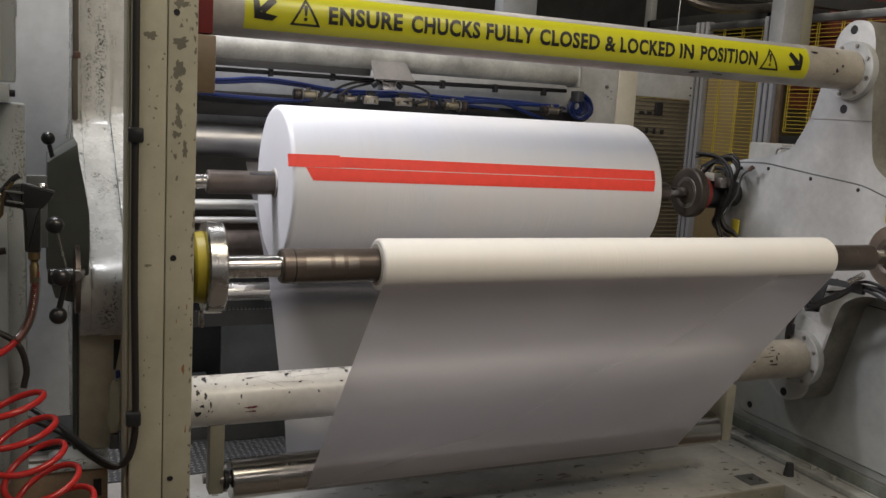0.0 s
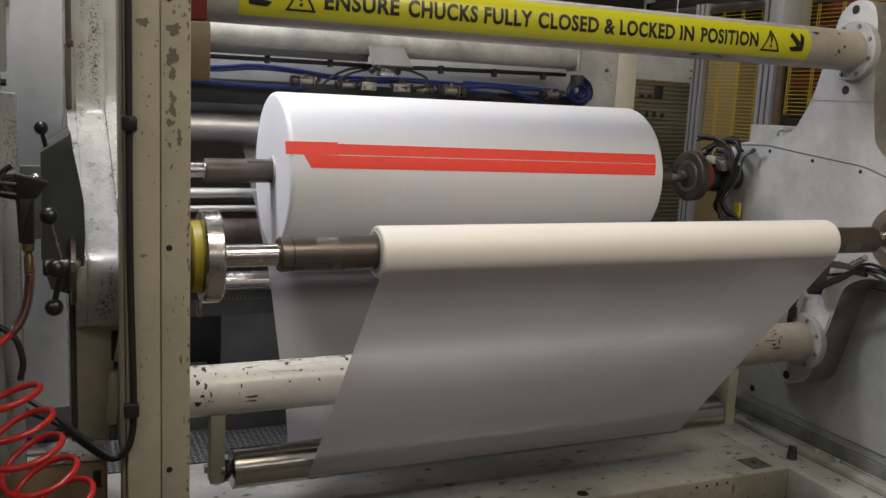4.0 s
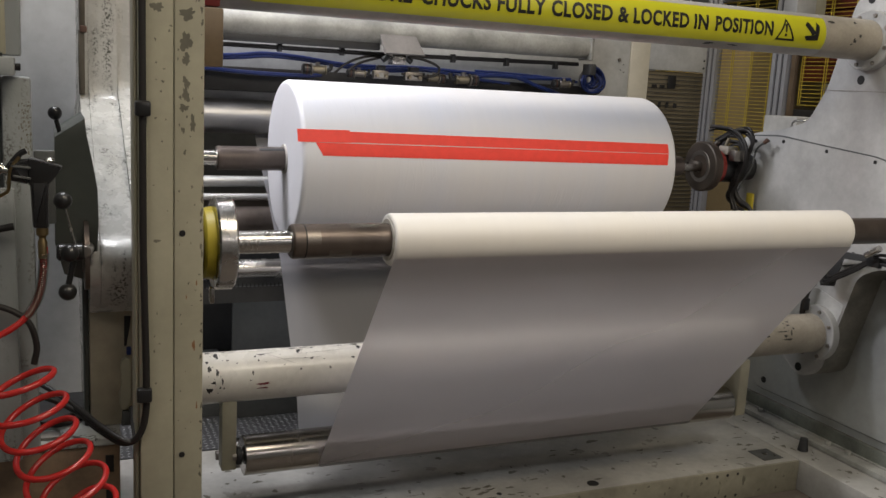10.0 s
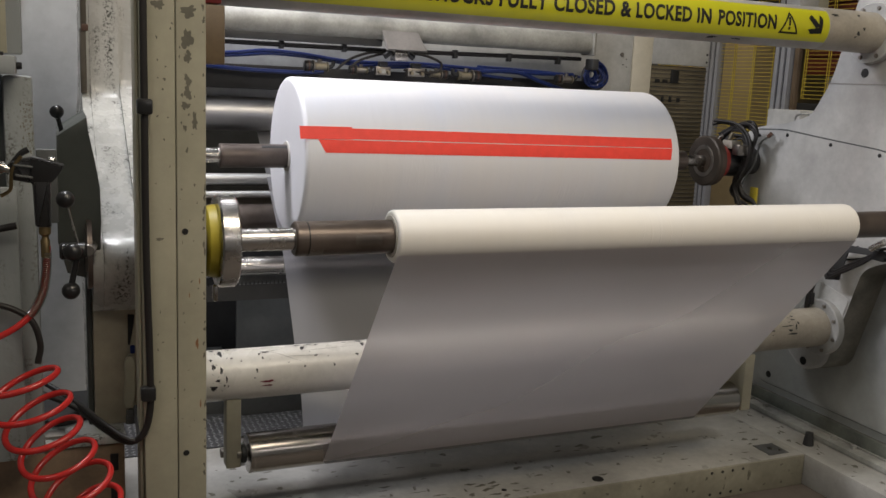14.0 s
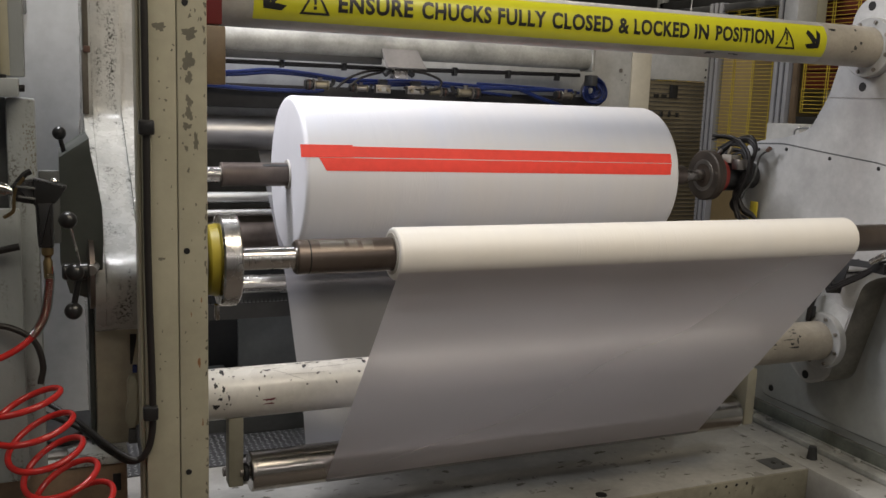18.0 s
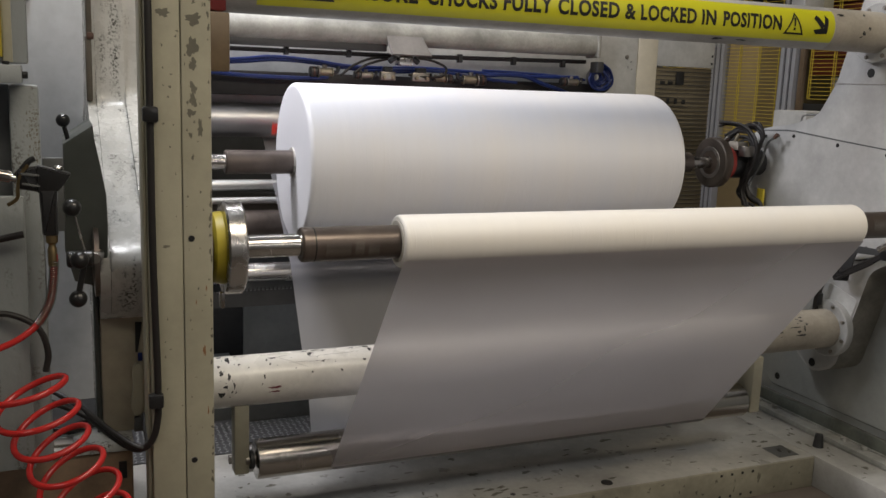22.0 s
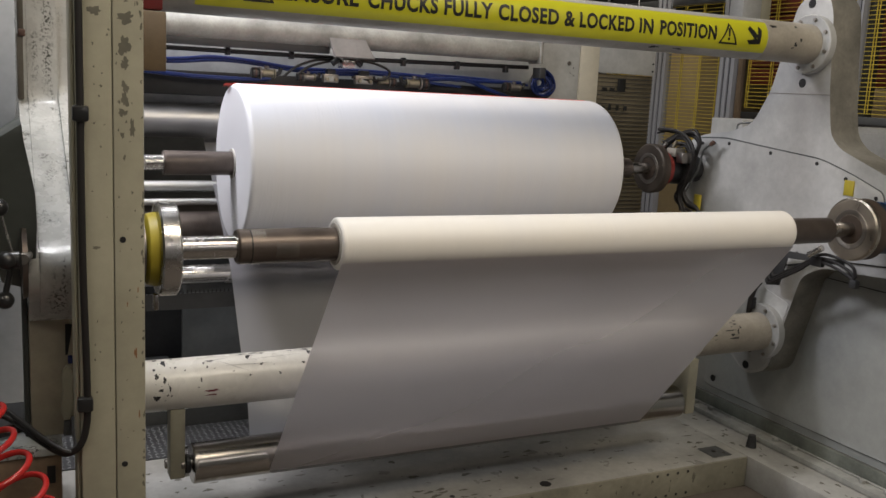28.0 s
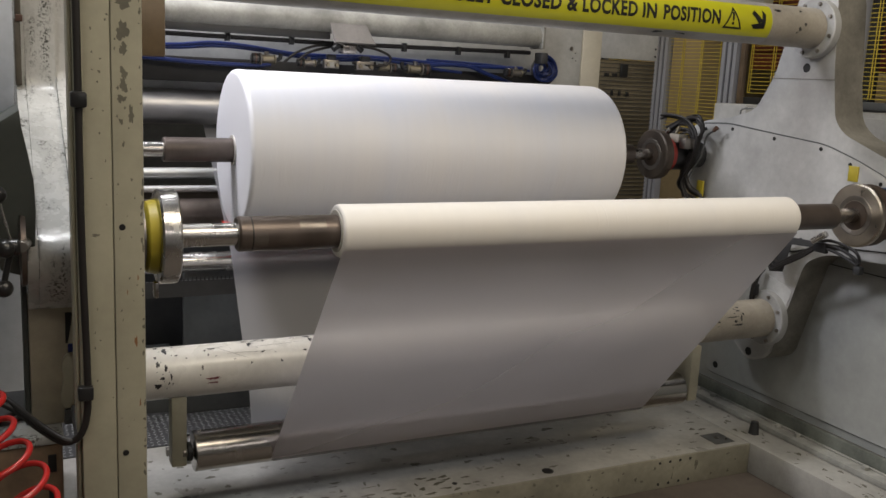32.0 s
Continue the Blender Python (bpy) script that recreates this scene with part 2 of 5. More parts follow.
M_BLACKSTEEL = paint("black_steel_paint", (0.016, 0.016, 0.017), rough=0.6, stain=0.4)
M_HOOD = paint("dull_hood_paint", (0.21, 0.195, 0.18), rough=0.5, stain=0.35, scale=2.0)
M_DARKGREY = paint("dark_grey_paint", (0.11, 0.115, 0.115), rough=0.5, stain=0.35)
M_MIDGREY = paint("mid_grey_paint", (0.30, 0.31, 0.31), rough=0.5, stain=0.3)
M_BROWN = paint("brown_paint", (0.20, 0.145, 0.095), rough=0.5, stain=0.4)
M_RED = plain("red_hose_plastic", (0.46, 0.022, 0.02), 0.22)
M_TAPE = plain("red_tape", (0.86, 0.062, 0.040), 0.6, vary=0.10, scale=40)
M_BLUE = plain("blue_hose_plastic", (0.010, 0.026, 0.14), 0.35)
M_YELLOW = plain("yellow_label", (0.50, 0.49, 0.022), 0.30, vary=0.05)
M_YELLOWPAINT = plain("yellow_paint", (0.46, 0.37, 0.035), 0.45)
M_WIRE = plain("yellow_wire_coat", (0.62, 0.48, 0.06), 0.45)
M_INK = plain("black_ink", (0.012, 0.012, 0.012), 0.4)
# One white film; rear tone darker and cooler, light put into the colour.
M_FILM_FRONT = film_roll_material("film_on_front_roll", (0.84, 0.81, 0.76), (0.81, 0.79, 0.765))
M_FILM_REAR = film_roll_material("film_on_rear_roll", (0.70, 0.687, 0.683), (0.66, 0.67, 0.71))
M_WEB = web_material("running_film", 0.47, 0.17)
# Same film as in front, toned darker for the shade behind the roll.
M_WEB_SHADED = clear_film_material("running_film_back", 0.36, 0.40)
# Clearer copy that lets lamp light through to the bed.
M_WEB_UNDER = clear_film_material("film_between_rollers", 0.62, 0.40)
M_CORE = plain("card_core", (0.50, 0.47, 0.43), 0.7)
M_HUBBROWN = paint("red_brown_notch_paint", (0.13, 0.07, 0.05), rough=0.5, stain=0.3)
# Wall tone raised so that the added walls reflect more fill.
M_WALL = paint("hall_wall", (0.70, 0.70, 0.69), rough=0.7, stain=0.3, scale=0.5)
M_FLOOR = paint("hall_floor", (0.15, 0.125, 0.105), rough=0.5, stain=0.5, scale=0.5)

# ---------------------------------------------------------------- mesh helpers


def smooth(bm):
    for f in bm.faces:
        f.smooth = True


def link_mesh(name, bm, mat, angle=35):
    me = bpy.data.meshes.new(name)
    bmesh.ops.recalc_face_normals(bm, faces=bm.faces)
    smooth(bm)
    bm.to_mesh(me)
    bm.free()
    me.set_sharp_from_angle(angle=radians(angle))
    for m in mat if isinstance(mat, (list, tuple)) else [mat]:
        me.materials.append(m)
    return new(name, me)


def thing(name, x=0.0, y=0.0, z=0.0, label="", category="", group="", kind=""):
    ob = new(name)
    ob.empty_display_size = 0.05
    ob.location = (x, y, z)
    return tagged(ob, label, category, group, kind)


def part(name, bm, mat, parent, label=""):
    ob = link_mesh(name, bm, mat)
    ob.parent = parent
    if label:
        tagged(ob, label)
    return ob


def solid(name, bm, mat, label="", category="", group="", kind=""):
    return tagged(link_mesh(name, bm, mat), label, category, group, kind)


def box(x0, x1, y0, y1, z0, z1, bev=0.003, bm=None):
    bm = bm or bmesh.new()
    vs = [bm.verts.new((x, y, z)) for x in (x0, x1) for y in (y0, y1) for z in (z0, z1)]
    fs = [bm.faces.new([vs[i] for i in q]) for q in ((0, 1, 3, 2), (4, 6, 7, 5), (0, 4, 5, 1), (2, 3, 7, 6), (0, 2, 6, 4), (1, 5, 7, 3))]
    if bev:
        es = list({e for f in fs for e in f.edges})
        bmesh.ops.bevel(bm, geom=es, offset=bev, segments=2, profile=0.5, affect="EDGES")
    return bm


def lathe(profile, y=0.0, z=0.0, seg=48, bm=None, x=0.0):
    """Turn a profile of (x, radius) round the X axis."""
    bm = bm or bmesh.new()
    rings = []
    for px, r in profile:
        if r < 1e-6:
            rings.append([bm.verts.new((x + px, y, z))])
        else:
            rings.append([bm.verts.new((x + px, y + r * math.cos(a), z + r * math.sin(a)))
                          for a in (2 * math.pi * k / seg for k in range(seg))])
    for a, b in zip(rings, rings[1:]):
        for k in range(seg):
            j = (k + 1) % seg
            if len(a) == 1 and len(b) == 1:
                continue
            if len(a) == 1:
                bm.faces.new((a[0], b[k], b[j]))
            elif len(b) == 1:
                bm.faces.new((a[k], a[j], b[0]))
            else:
                bm.faces.new((a[k], a[j], b[j], b[k]))
    return bm


def rod(x0, x1, r, y=0.0, z=0.0, bev=0.002, seg=40, bm=None):
    return lathe([(x0, 0), (x0, r - bev), (x0 + bev, r), (x1 - bev, r), (x1, r - bev), (x1, 0)], y, z, seg, bm)


def turned(bm, m):
    bmesh.ops.transform(bm, matrix=m, verts=bm.verts)
    return bm


def pin(p, axis, r, length, bev=0.001, seg=16, bm=None):
    """A short rod from p along axis."""
    tmp = rod(0, length, r, bev=bev, seg=seg)
    q = Vector((1, 0, 0)).rotation_difference(Vector(axis).normalized())
    turned(tmp, Matrix.Translation(p) @ q.to_matrix().to_4x4())
    if bm is None:
        return tmp
    me = bpy.data.meshes.new("tmp")
    tmp.to_mesh(me)
    tmp.free()
    bm.from_mesh(me)
    bpy.data.meshes.remove(me)
    return bm


def ball(p, r, seg=20, squash=(1, 1, 1)):
    bm = bmesh.new()
    bmesh.ops.create_uvsphere(bm, u_segments=seg, v_segments=seg // 2, radius=r)
    return turned(bm, Matrix.Translation(p) @ Matrix.Diagonal((*squash, 1)))


def prism(pts, x0, x1, bev=0.004, bm=None):
    """A polygon of (y, z) drawn out along X."""
    bm = bm or bmesh.new()
    a = [bm.verts.new((x0, y, z)) for y, z in pts]
    b = [bm.verts.new((x1, y, z)) for y, z in pts]
    fa, fb = bm.faces.new(a), bm.faces.new(b[::-1])
    n = len(pts)
    for k in range(n):
        bm.faces.new((a[k], b[k], b[(k + 1) % n], a[(k + 1) % n]))
    if bev:
        bmesh.ops.bevel(bm, geom=list({e for f in (fa, fb) for e in f.edges}), offset=bev, segments=2, profile=0.5, affect="EDGES")
    return bm


def rounded(pts, r, seg=5):
    """Round the corners of a polygon."""
    out = []
    n = len(pts)
    for k in range(n):
        p0, p1, p2 = (Vector(pts[(k + d) % n]) for d in (-1, 0, 1))
        rr = r[k] if isinstance(r, (list, tuple)) else r
        d0, d2 = (p0 - p1), (p2 - p1)
        c = min(rr, d0.length * 0.45, d2.length * 0.45)
        a, b = p1 + d0.normalized() * c, p1 + d2.normalized() * c
        for s in range(seg + 1):
            u = s / seg
            out.append(tuple(a * (1 - u) ** 2 + p1 * 2 * u * (1 - u) + b * u * u))
    return out


def spline(pts, per=8):
    """Catmull-Rom through the points."""
    p = [Vector(q) for q in pts]
    p = [2 * p[0] - p[1]] + p + [2 * p[-1] - p[-2]]
    out = []
    for k in range(1, len(p) - 2):
        a, b, c, d = p[k - 1 : k + 3]
        for s in range(per):
            u = s / per
            out.append(0.5 * (2 * b + (c - a) * u + (2 * a - 5 * b + 4 * c - d) * u * u + (3 * b - a - 3 * c + d) * u ** 3))
    out.append(p[-2])
    return out


def tube(pts, r, seg=10, bm=None, cap=True):
    bm = bm or bmesh.new()
    pts = [Vector(p) for p in pts]
    up = Vector((0.31, 0.2, 0.93))
    rings = []
    side = None
    for k, p in enumerate(pts):
        d = (pts[min(k + 1, len(pts) - 1)] - pts[max(k - 1, 0)]).normalized()
        side = (side - d * side.dot(d)).normalized() if side else d.cross(up).normalized()
        top = d.cross(side)
        rings.append([bm.verts.new(p + r * (math.cos(a) * side + math.sin(a) * top)) for a in (2 * math.pi * i / seg for i in range(seg))])
    for a, b in zip(rings, rings[1:]):
        for i in range(seg):
            bm.faces.new((a[i], a[(i + 1) % seg], b[(i + 1) % seg], b[i]))
    if cap:
        bm.faces.new(rings[0][::-1])
        bm.faces.new(rings[-1])
    return bm


def hexbolt(p, axis, r=0.009, h=0.007, bm=None):
    return pin(p, axis, r, h, 0.001, 6, bm)


# ---------------------------------------------------------------- setting
FRONT = (0.0, 1.05)      # axis of the front roll (y, z)
REAR = (0.983, 1.138)    # axis of the rear roll
TOPBAR = (0.455, 1.624)
LOWBAR = (0.528, 0.576)
ROLLER = (0.495, 0.355)
ROLLER_R = 0.056
XL, XR = 0.693, 2.055    # film edges

solid("floor", box(-5, 10, -5, 9, -0.1, 0.0, 0), M_FLOOR, "dark brown worn factory floor", "floor", kind="structure")
solid("ceiling", box(-5, 10, -5, 9, 6.0, 6.1, 0), M_DARKGREY, "dark factory roof far overhead", "ceiling", kind="structure")
solid("wall_north", box(-5, 10, 9.0, 9.1, 0, 6, 0), M_DARKGREY, "dark far wall of the hall", "wall", kind="structure")
# Walls added to close the hall; pale, to bounce light onto the machine.
solid("wall_south", box(-5, 10, -5.1, -5.0, 0, 6, 0), M_WALL, "pale hall wall added to bounce fill light", "wall", kind="structure")
solid("wall_west", box(-5.1, -5, -5, 9, 0, 6, 0), M_WALL, "pale hall wall added to bounce fill light", "wall", kind="structure")
solid("wall_east", box(10, 10.1, -5, 9, 0, 6, 0), M_WALL, "pale hall wall added to bounce fill light", "wall", kind="structure")

# ---------------------------------------------------------------- machine bed
bed = thing("machine_bed", label="worn grey steel machine bed with a cream front edge", category="machine bed")
part("bed_plate", box(-0.3, 2.50, 0.460, 1.115, 0.085, 0.115, 0.003), M_BED, bed)
part("front_beam", box(-0.3, 2.497, 0.452, 0.49, 0.0, 0.1135, 0.003), M_BEDEDGE, bed, "cream painted front edge with drilled holes")
part("side_beam", box(2.50, 2.66, -1.4, 1.22, 0.0, 0.116, 0.003), M_BED, bed)
for k in range(4):
    for z in (0.098, 0.018):
        part("hole", pin((2.077 + 0.0455 * k, 0.4525, z), (0, -1, 0), 0.0055, 0.001, 0.0002), M_INK, bed)
M_GREENRAIL = paint("green_grey_rail_paint", (0.20, 0.215, 0.185), rough=0.5, stain=0.55, scale=2.0)
rail = thing("foot_rail", label="bolted steel rail along the foot of the side plate", category="rail")
part("rail_bar", box(2.640, 2.699, -1.4, 1.10, 0.1165, 0.139, 0.003), M_RAIL, rail)
part("rail_web", box(2.700, 2.7185, -1.4, 1.10, 0.1165, 0.190, 0.003), M_GREENRAIL, rail, "green-grey grimy upright flange")
part("weld_bead", box(2.690, 2.6985, -1.4, 1.10, 0.1395, 0.1455, 0.002), M_RAIL, rail)
for y in (0.95, 0.855, 0.494, 0.399, 0.095, -0.002, -0.33, -0.42):
    part("bolt", hexbolt((2.674, y, 0.1392), (0, 0, 1), 0.012, 0.013), M_RAIL, rail)
cone = lathe([(0, 0), (0, 0.02), (0.05, 0.014), (0.052, 0)], seg=20)
solid("rubber_stop", turned(cone, Matrix.Translation((2.58, 0.522, 0.114)) @ pose(0, 0, 0, 0, -90, 0)), M_DARK, "dark conical stop on the machine bed", "stop")

# ---------------------------------------------------------------- big side plate, far side
plate = thing("side_plate", label="light grey painted machine side plate", category="machine frame")
part("plate", prism(rounded([(-1.4, 0.1905), (1.05, 0.1905), (1.05, 1.0), (-0.1, 1.0), (-1.4, 1.0)], 0.004), 2.72, 2.78, 0.004), M_GREYPLATE, plate)
part("cover_panel", prism(rounded([(-0.03, 0.225), (0.955, 0.222), (0.98, 0.8), (0.0, 0.8)], 0.04), 2.712, 2.7215, 0.002), M_GREYPLATE, plate)
for y, z in ((0.90, 0.26), (0.045, 0.40)):
    part("hole", pin((2.7125, y, z), (-1, 0, 0), 0.014, 0.0015, 0.0004), M_INK, plate)
part("groove", prism(rounded([(-0.033, 0.2215), (0.958, 0.2185), (0.983, 0.803), (-0.003, 0.803)], 0.042), 2.7165, 2.7192, 0), M_INK, plate, "dark gap round the cover panel")

# ---------------------------------------------------------------- turret spiders
SPIDER = rounded([(0.385, 1.73), (0.41, 1.79), (0.49, 1.80), (0.545, 1.76), (0.63, 1.46), (0.705, 1.335), (0.82, 1.30), (0.96, 1.28),
                  (1.05, 1.25), (1.07, 1.09), (1.0, 0.975), (0.86, 0.90), (0.74, 0.66), (0.70, 0.45), (0.60, 0.382), (0.495, 0.43),
                  (0.385, 0.815), (0.30, 0.86), (0.05, 0.875), (-0.12, 0.90), (-0.175, 1.02), (-0.14, 1.13), (-0.02, 1.155), (0.10, 1.205),
                  (0.29, 1.275), (0.335, 1.32), (0.36, 1.46)], 0.036)
spider = thing("turret_spider", label="white painted cast turret arm with bolted cover", category="turret arm", group="turret arms")
# Edge faces get a darker beige: their shade is put into the colour.
M_CASTSIDE = paint("shaded_dirty_cast_paint", (0.25, 0.238, 0.205), rough=0.55, stain=0.5, scale=2.0)
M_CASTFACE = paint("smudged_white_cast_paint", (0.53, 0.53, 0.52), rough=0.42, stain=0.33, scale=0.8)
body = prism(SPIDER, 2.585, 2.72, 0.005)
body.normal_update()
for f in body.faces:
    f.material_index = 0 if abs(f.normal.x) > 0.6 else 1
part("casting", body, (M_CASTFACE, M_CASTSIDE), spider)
COVER = rounded([(1.0, 1.262), (0.83, 1.272), (0.61, 1.252), (0.36, 1.232), (0.22, 1.192), (0.095, 1.146), (0.085, 1.10), (-0.10, 0.93), (0.28, 0.895), (0.46, 0.84), (0.80, 0.90), (0.97, 1.0)], 0.04)
# Dark strip drawn for the shadow in the gap round the cover.
part("gap_shade", prism([(0.47 + (y - 0.47) * 1.008, 1.07 + (z - 1.07) * 1.030) for y, z in COVER], 2.5815, 2.586, 0), M_DARKGREY, spider, "dark strip put in for the shadow gap round the cover")
part("cover", prism(COVER, 2.574, 2.588, 0.002), M_CASTFACE, spider)
for y, z in ((0.95, 1.245), (0.802, 1.255), (0.585, 1.236), (0.368, 1.218), (0.24, 1.178), (0.113, 1.128), (0.407, 0.893), (0.75, 0.91)):
    part("screw", pin((2.5745, y, z), (-1, 0, 0), 0.007, 0.003, 0.0006), M_INK, spider)
part("weld_seam", box(2.5835, 2.5855, 0.35, 0.65, 1.4525, 1.4545, 0.0), M_DULL, spider)
FOOT = rounded([(0.622, 0.728), (0.706, 0.63), (0.684, 0.452), (0.60, 0.392), (0.50, 0.438), (0.424, 0.70), (0.553, 0.738)], [0.01, 0.02, 0.05, 0.05, 0.04, 0.01, 0.01])
part("foot_pad", prism(FOOT, 2.581, 2.5845, 0.0012), M_WHITE, spider, "white bolted pad at the foot of the arm")
for x, y, z in ((2.5855, 0.482, 1.765), (2.5855, 0.485, 1.492), (2.5815, 0.598, 0.422)):
    part("hole", pin((x, y, z), (-1, 0, 0), 0.016, 0.0015, 0.0004), M_INK, spider)

SPIDER_SHARP = rounded([(0.385, 1.73), (0.41, 1.79), (0.49, 1.80), (0.545, 1.76), (0.63, 1.46), (0.705, 1.335), (0.82, 1.30), (0.96, 1.28),
                        (1.05, 1.25), (1.07, 1.09), (1.0, 0.975), (0.86, 0.90), (0.735, 0.60), (0.69, 0.44), (0.62, 0.378), (0.55, 0.40),
                        (0.40, 0.775), (0.30, 0.86), (0.05, 0.905), (-0.085, 0.930), (-0.140, 1.01), (-0.138, 1.060), (-0.065, 1.105), (0.05, 1.178),
                        (0.20, 1.257), (0.345, 1.335), (0.36, 1.46)], [0.022] * 19 + [0.05] * 5 + [0.06, 0.022, 0.022])
spider_l = thing("turret_spider", label="worn white cast turret arm beside the column", category="turret arm", group="turret arms")
part("casting", prism(SPIDER_SHARP, 0.062, 0.0806, 0.006), M_WHITE_WORN, spider_l)
part("casting", prism(SPIDER_SHARP, 0.0812, 0.143, 0.006), M_WHITE_WORN, spider_l)


LIP = rounded([(0.50, 1.79), (0.395, 1.79), (0.372, 1.46), (0.357, 1.352), (0.20, 1.270), (0.05, 1.192), (0.0, 1.16), (0.0, 0.98), (0.55, 0.98), (0.60, 1.50)], 0.02)
part("casting", prism(LIP, 0.1435, 0.180, 0.005), M_WHITE_WORN, spider_l)
M_STRIP = paint("dark_olive_strip_paint", (0.15, 0.13, 0.105), rough=0.5, stain=0.4)
part("edge_strip", box(0.060, 0.0735, 0.327, 0.346, 1.335, 1.4785, 0.003), M_STRIP, spider_l, "olive edge strip")
part("edge_strip", box(0.063, 0.0755, 0.337, 0.356, 1.4792, 1.80, 0.003), M_STRIP, spider_l, "olive edge strip")
part("strip_notch", box(0.0635, 0.0785, 0.322, 0.336, 1.472, 1.487, 0.002), M_HUBBROWN, spider_l)


def tie_bar(name, axis, r, x0, x1, mat, label):
    y, z = axis
    bar = thing(name, 0, y, z, label, "tie bar", "turret tie bars")
    part("pipe", rod(x0, x1, r, bev=0.001, seg=64), mat, bar)
    part("flange", lathe([(2.553, r - 0.002), (2.553, r + 0.030), (2.556, r + 0.033), (2.582, r + 0.033), (2.585, r + 0.03), (2.585, r - 0.002)], seg=64), M_WHITE, bar, "round bolted end flange")
    for k in range(8):
        a = 2 * math.pi * (k + 0.4) / 8
        part("bolt", hexbolt((2.554, (r + 0.018) * math.cos(a), (r + 0.018) * math.sin(a)), (-1, 0, 0), 0.007, 0.008), M_DULL, bar)
    return bar


top_bar = tie_bar("tie_bar", TOPBAR, 0.067, 0.1805, 2.584, M_BAR, "grey painted round tie bar with a yellow warning label")
low_bar = tie_bar("tie_bar", LOWBAR, 0.070, 0.1435, 2.584, M_CREAM_CHIPPED, "cream round tie bar with chipped paint")

# ---------------------------------------------------------------- rolls, shafts, chucks
def film_roll(name, axis, x0, x1, r, mat, label):
    y, z = axis
    roll = thing(name, 0, y, z, label, "film roll", "film rolls")
    e = min(0.016, r * 0.13)
    turn = [(e * (1 - math.cos(radians(15 * k))), r - e * (1 - math.sin(radians(15 * k)))) for k in range(7)]
    profile = [(x0 + 0.003, 0.046), (x0 + 0.0015, r * 0.45)] + [(x0 + dx, rr) for dx, rr in turn] + [(x1 - dx, rr) for dx, rr in turn[::-1]] + [(x1, 0.046)]
    part("wound_film", lathe(profile, seg=128), mat, roll)
    part("core", lathe([(x0 - 0.002, 0.039), (x0 - 0.002, 0.047), (x1 + 0.002, 0.047), (x1 + 0.002, 0.039), (x0 - 0.002, 0.039)], seg=48), M_CORE, roll, "cardboard core")
    return roll


front_roll = film_roll("film_roll", FRONT, XL, XR, 0.060, M_FILM_FRONT, "nearly used-up roll of white film unwinding")
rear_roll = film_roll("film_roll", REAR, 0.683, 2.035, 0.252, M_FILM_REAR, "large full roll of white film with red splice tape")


def strip(x0, x1, a0, a1, r, skew=0.0, n=8, drop=0.0):
    """A strip of tape on a roll: from angle a0 to a1 above the horizontal, on the side towards -y, drop degrees lower at x1."""
    bm = bmesh.new()
    rows = []
    for k in range(n + 1):
        u = k / n
        a = radians(a0 + (a1 - a0) * u)
        ends = ((x0 + skew * u, a), (x1 - skew * 0.3 * u, a - radians(drop)))
        rows.append([bm.verts.new((x, -rr * math.cos(b), rr * math.sin(b))) for rr in (r, r + 0.0006) for x, b in ends])
    for p, q in zip(rows, rows[1:]):
        bm.faces.new((p[0], p[1], q[1], q[0]))
        bm.faces.new((p[2], q[2], q[3], p[3]))
        bm.faces.new((p[0], q[0], q[2], p[2]))
        bm.faces.new((p[1], p[3], q[3], q[1]))
    bm.faces.new((rows[0][0], rows[0][2], rows[0][3], rows[0][1]))
    bm.faces.new((rows[-1][0], rows[-1][1], rows[-1][3], rows[-1][2]))
    return bm


part("splice_tape", strip(0.668, 0.83, 26.0, 17.0, 0.2526), M_TAPE, rear_roll, "red tape end standing over the roll edge")
part("splice_tape", strip(0.825, 1.998, 25.0, 17.3, 0.2524, drop=2.4), M_TAPE, rear_roll, "red splice tape")
part("splice_tape", strip(0.722, 1.998, 16.8, 7.9, 0.2524, 0.022, drop=2.35), M_TAPE, rear_roll, "red splice tape")


def shaft(axis, label):
    y, z = axis
    s = thing("roll_shaft", 0, y, z, label, "shaft", "roll shafts")
    part("journal", rod(0.20, 0.475, 0.0245, bev=0.001), M_CHROME, s, "bright steel journal")
    part("sleeve", lathe([(0.470, 0.0), (0.470, 0.0345), (0.474, 0.038), (0.481, 0.0385), (0.484, 0.0378), (2.235, 0.0378), (2.238, 0.035), (2.238, 0)], seg=56), M_BROWNSTEEL, s, "browned steel sleeve")
    part("journal", rod(2.235, 2.40, 0.0225, bev=0.001), M_STEEL, s, "dull steel journal")
    return s


front_shaft = shaft(FRONT, "browned steel air shaft through the front roll")
rear_shaft = shaft(REAR, "browned steel air shaft through the rear roll")


for x0, x1, a0, a1 in ((0.52, 0.575, 34, 8), (0.585, 0.605, 40, 12), (0.615, 0.64, 30, 4), (0.55, 0.60, 150, 120), (0.50, 0.53, 215, 190), (0.60, 0.66, 260, 244), (2.10, 2.16, 60, 30)):
    part("scuff", strip(x0, x1, a0, a1, 0.0381), M_DULL, front_shaft, "scuffed bright patch")
part("groove", lathe([(0.497, 0.0379), (0.4975, 0.0383), (0.4995, 0.0383), (0.5, 0.0379)], seg=48), M_INK, front_shaft, "dark turned groove")
# Black strip laid on the sleeve for the dark of its key slot.
part("key", strip(0.60, 0.682, 62, 46, 0.0382), M_INK, rear_shaft, "dark strip drawn for the key slot in the sleeve")


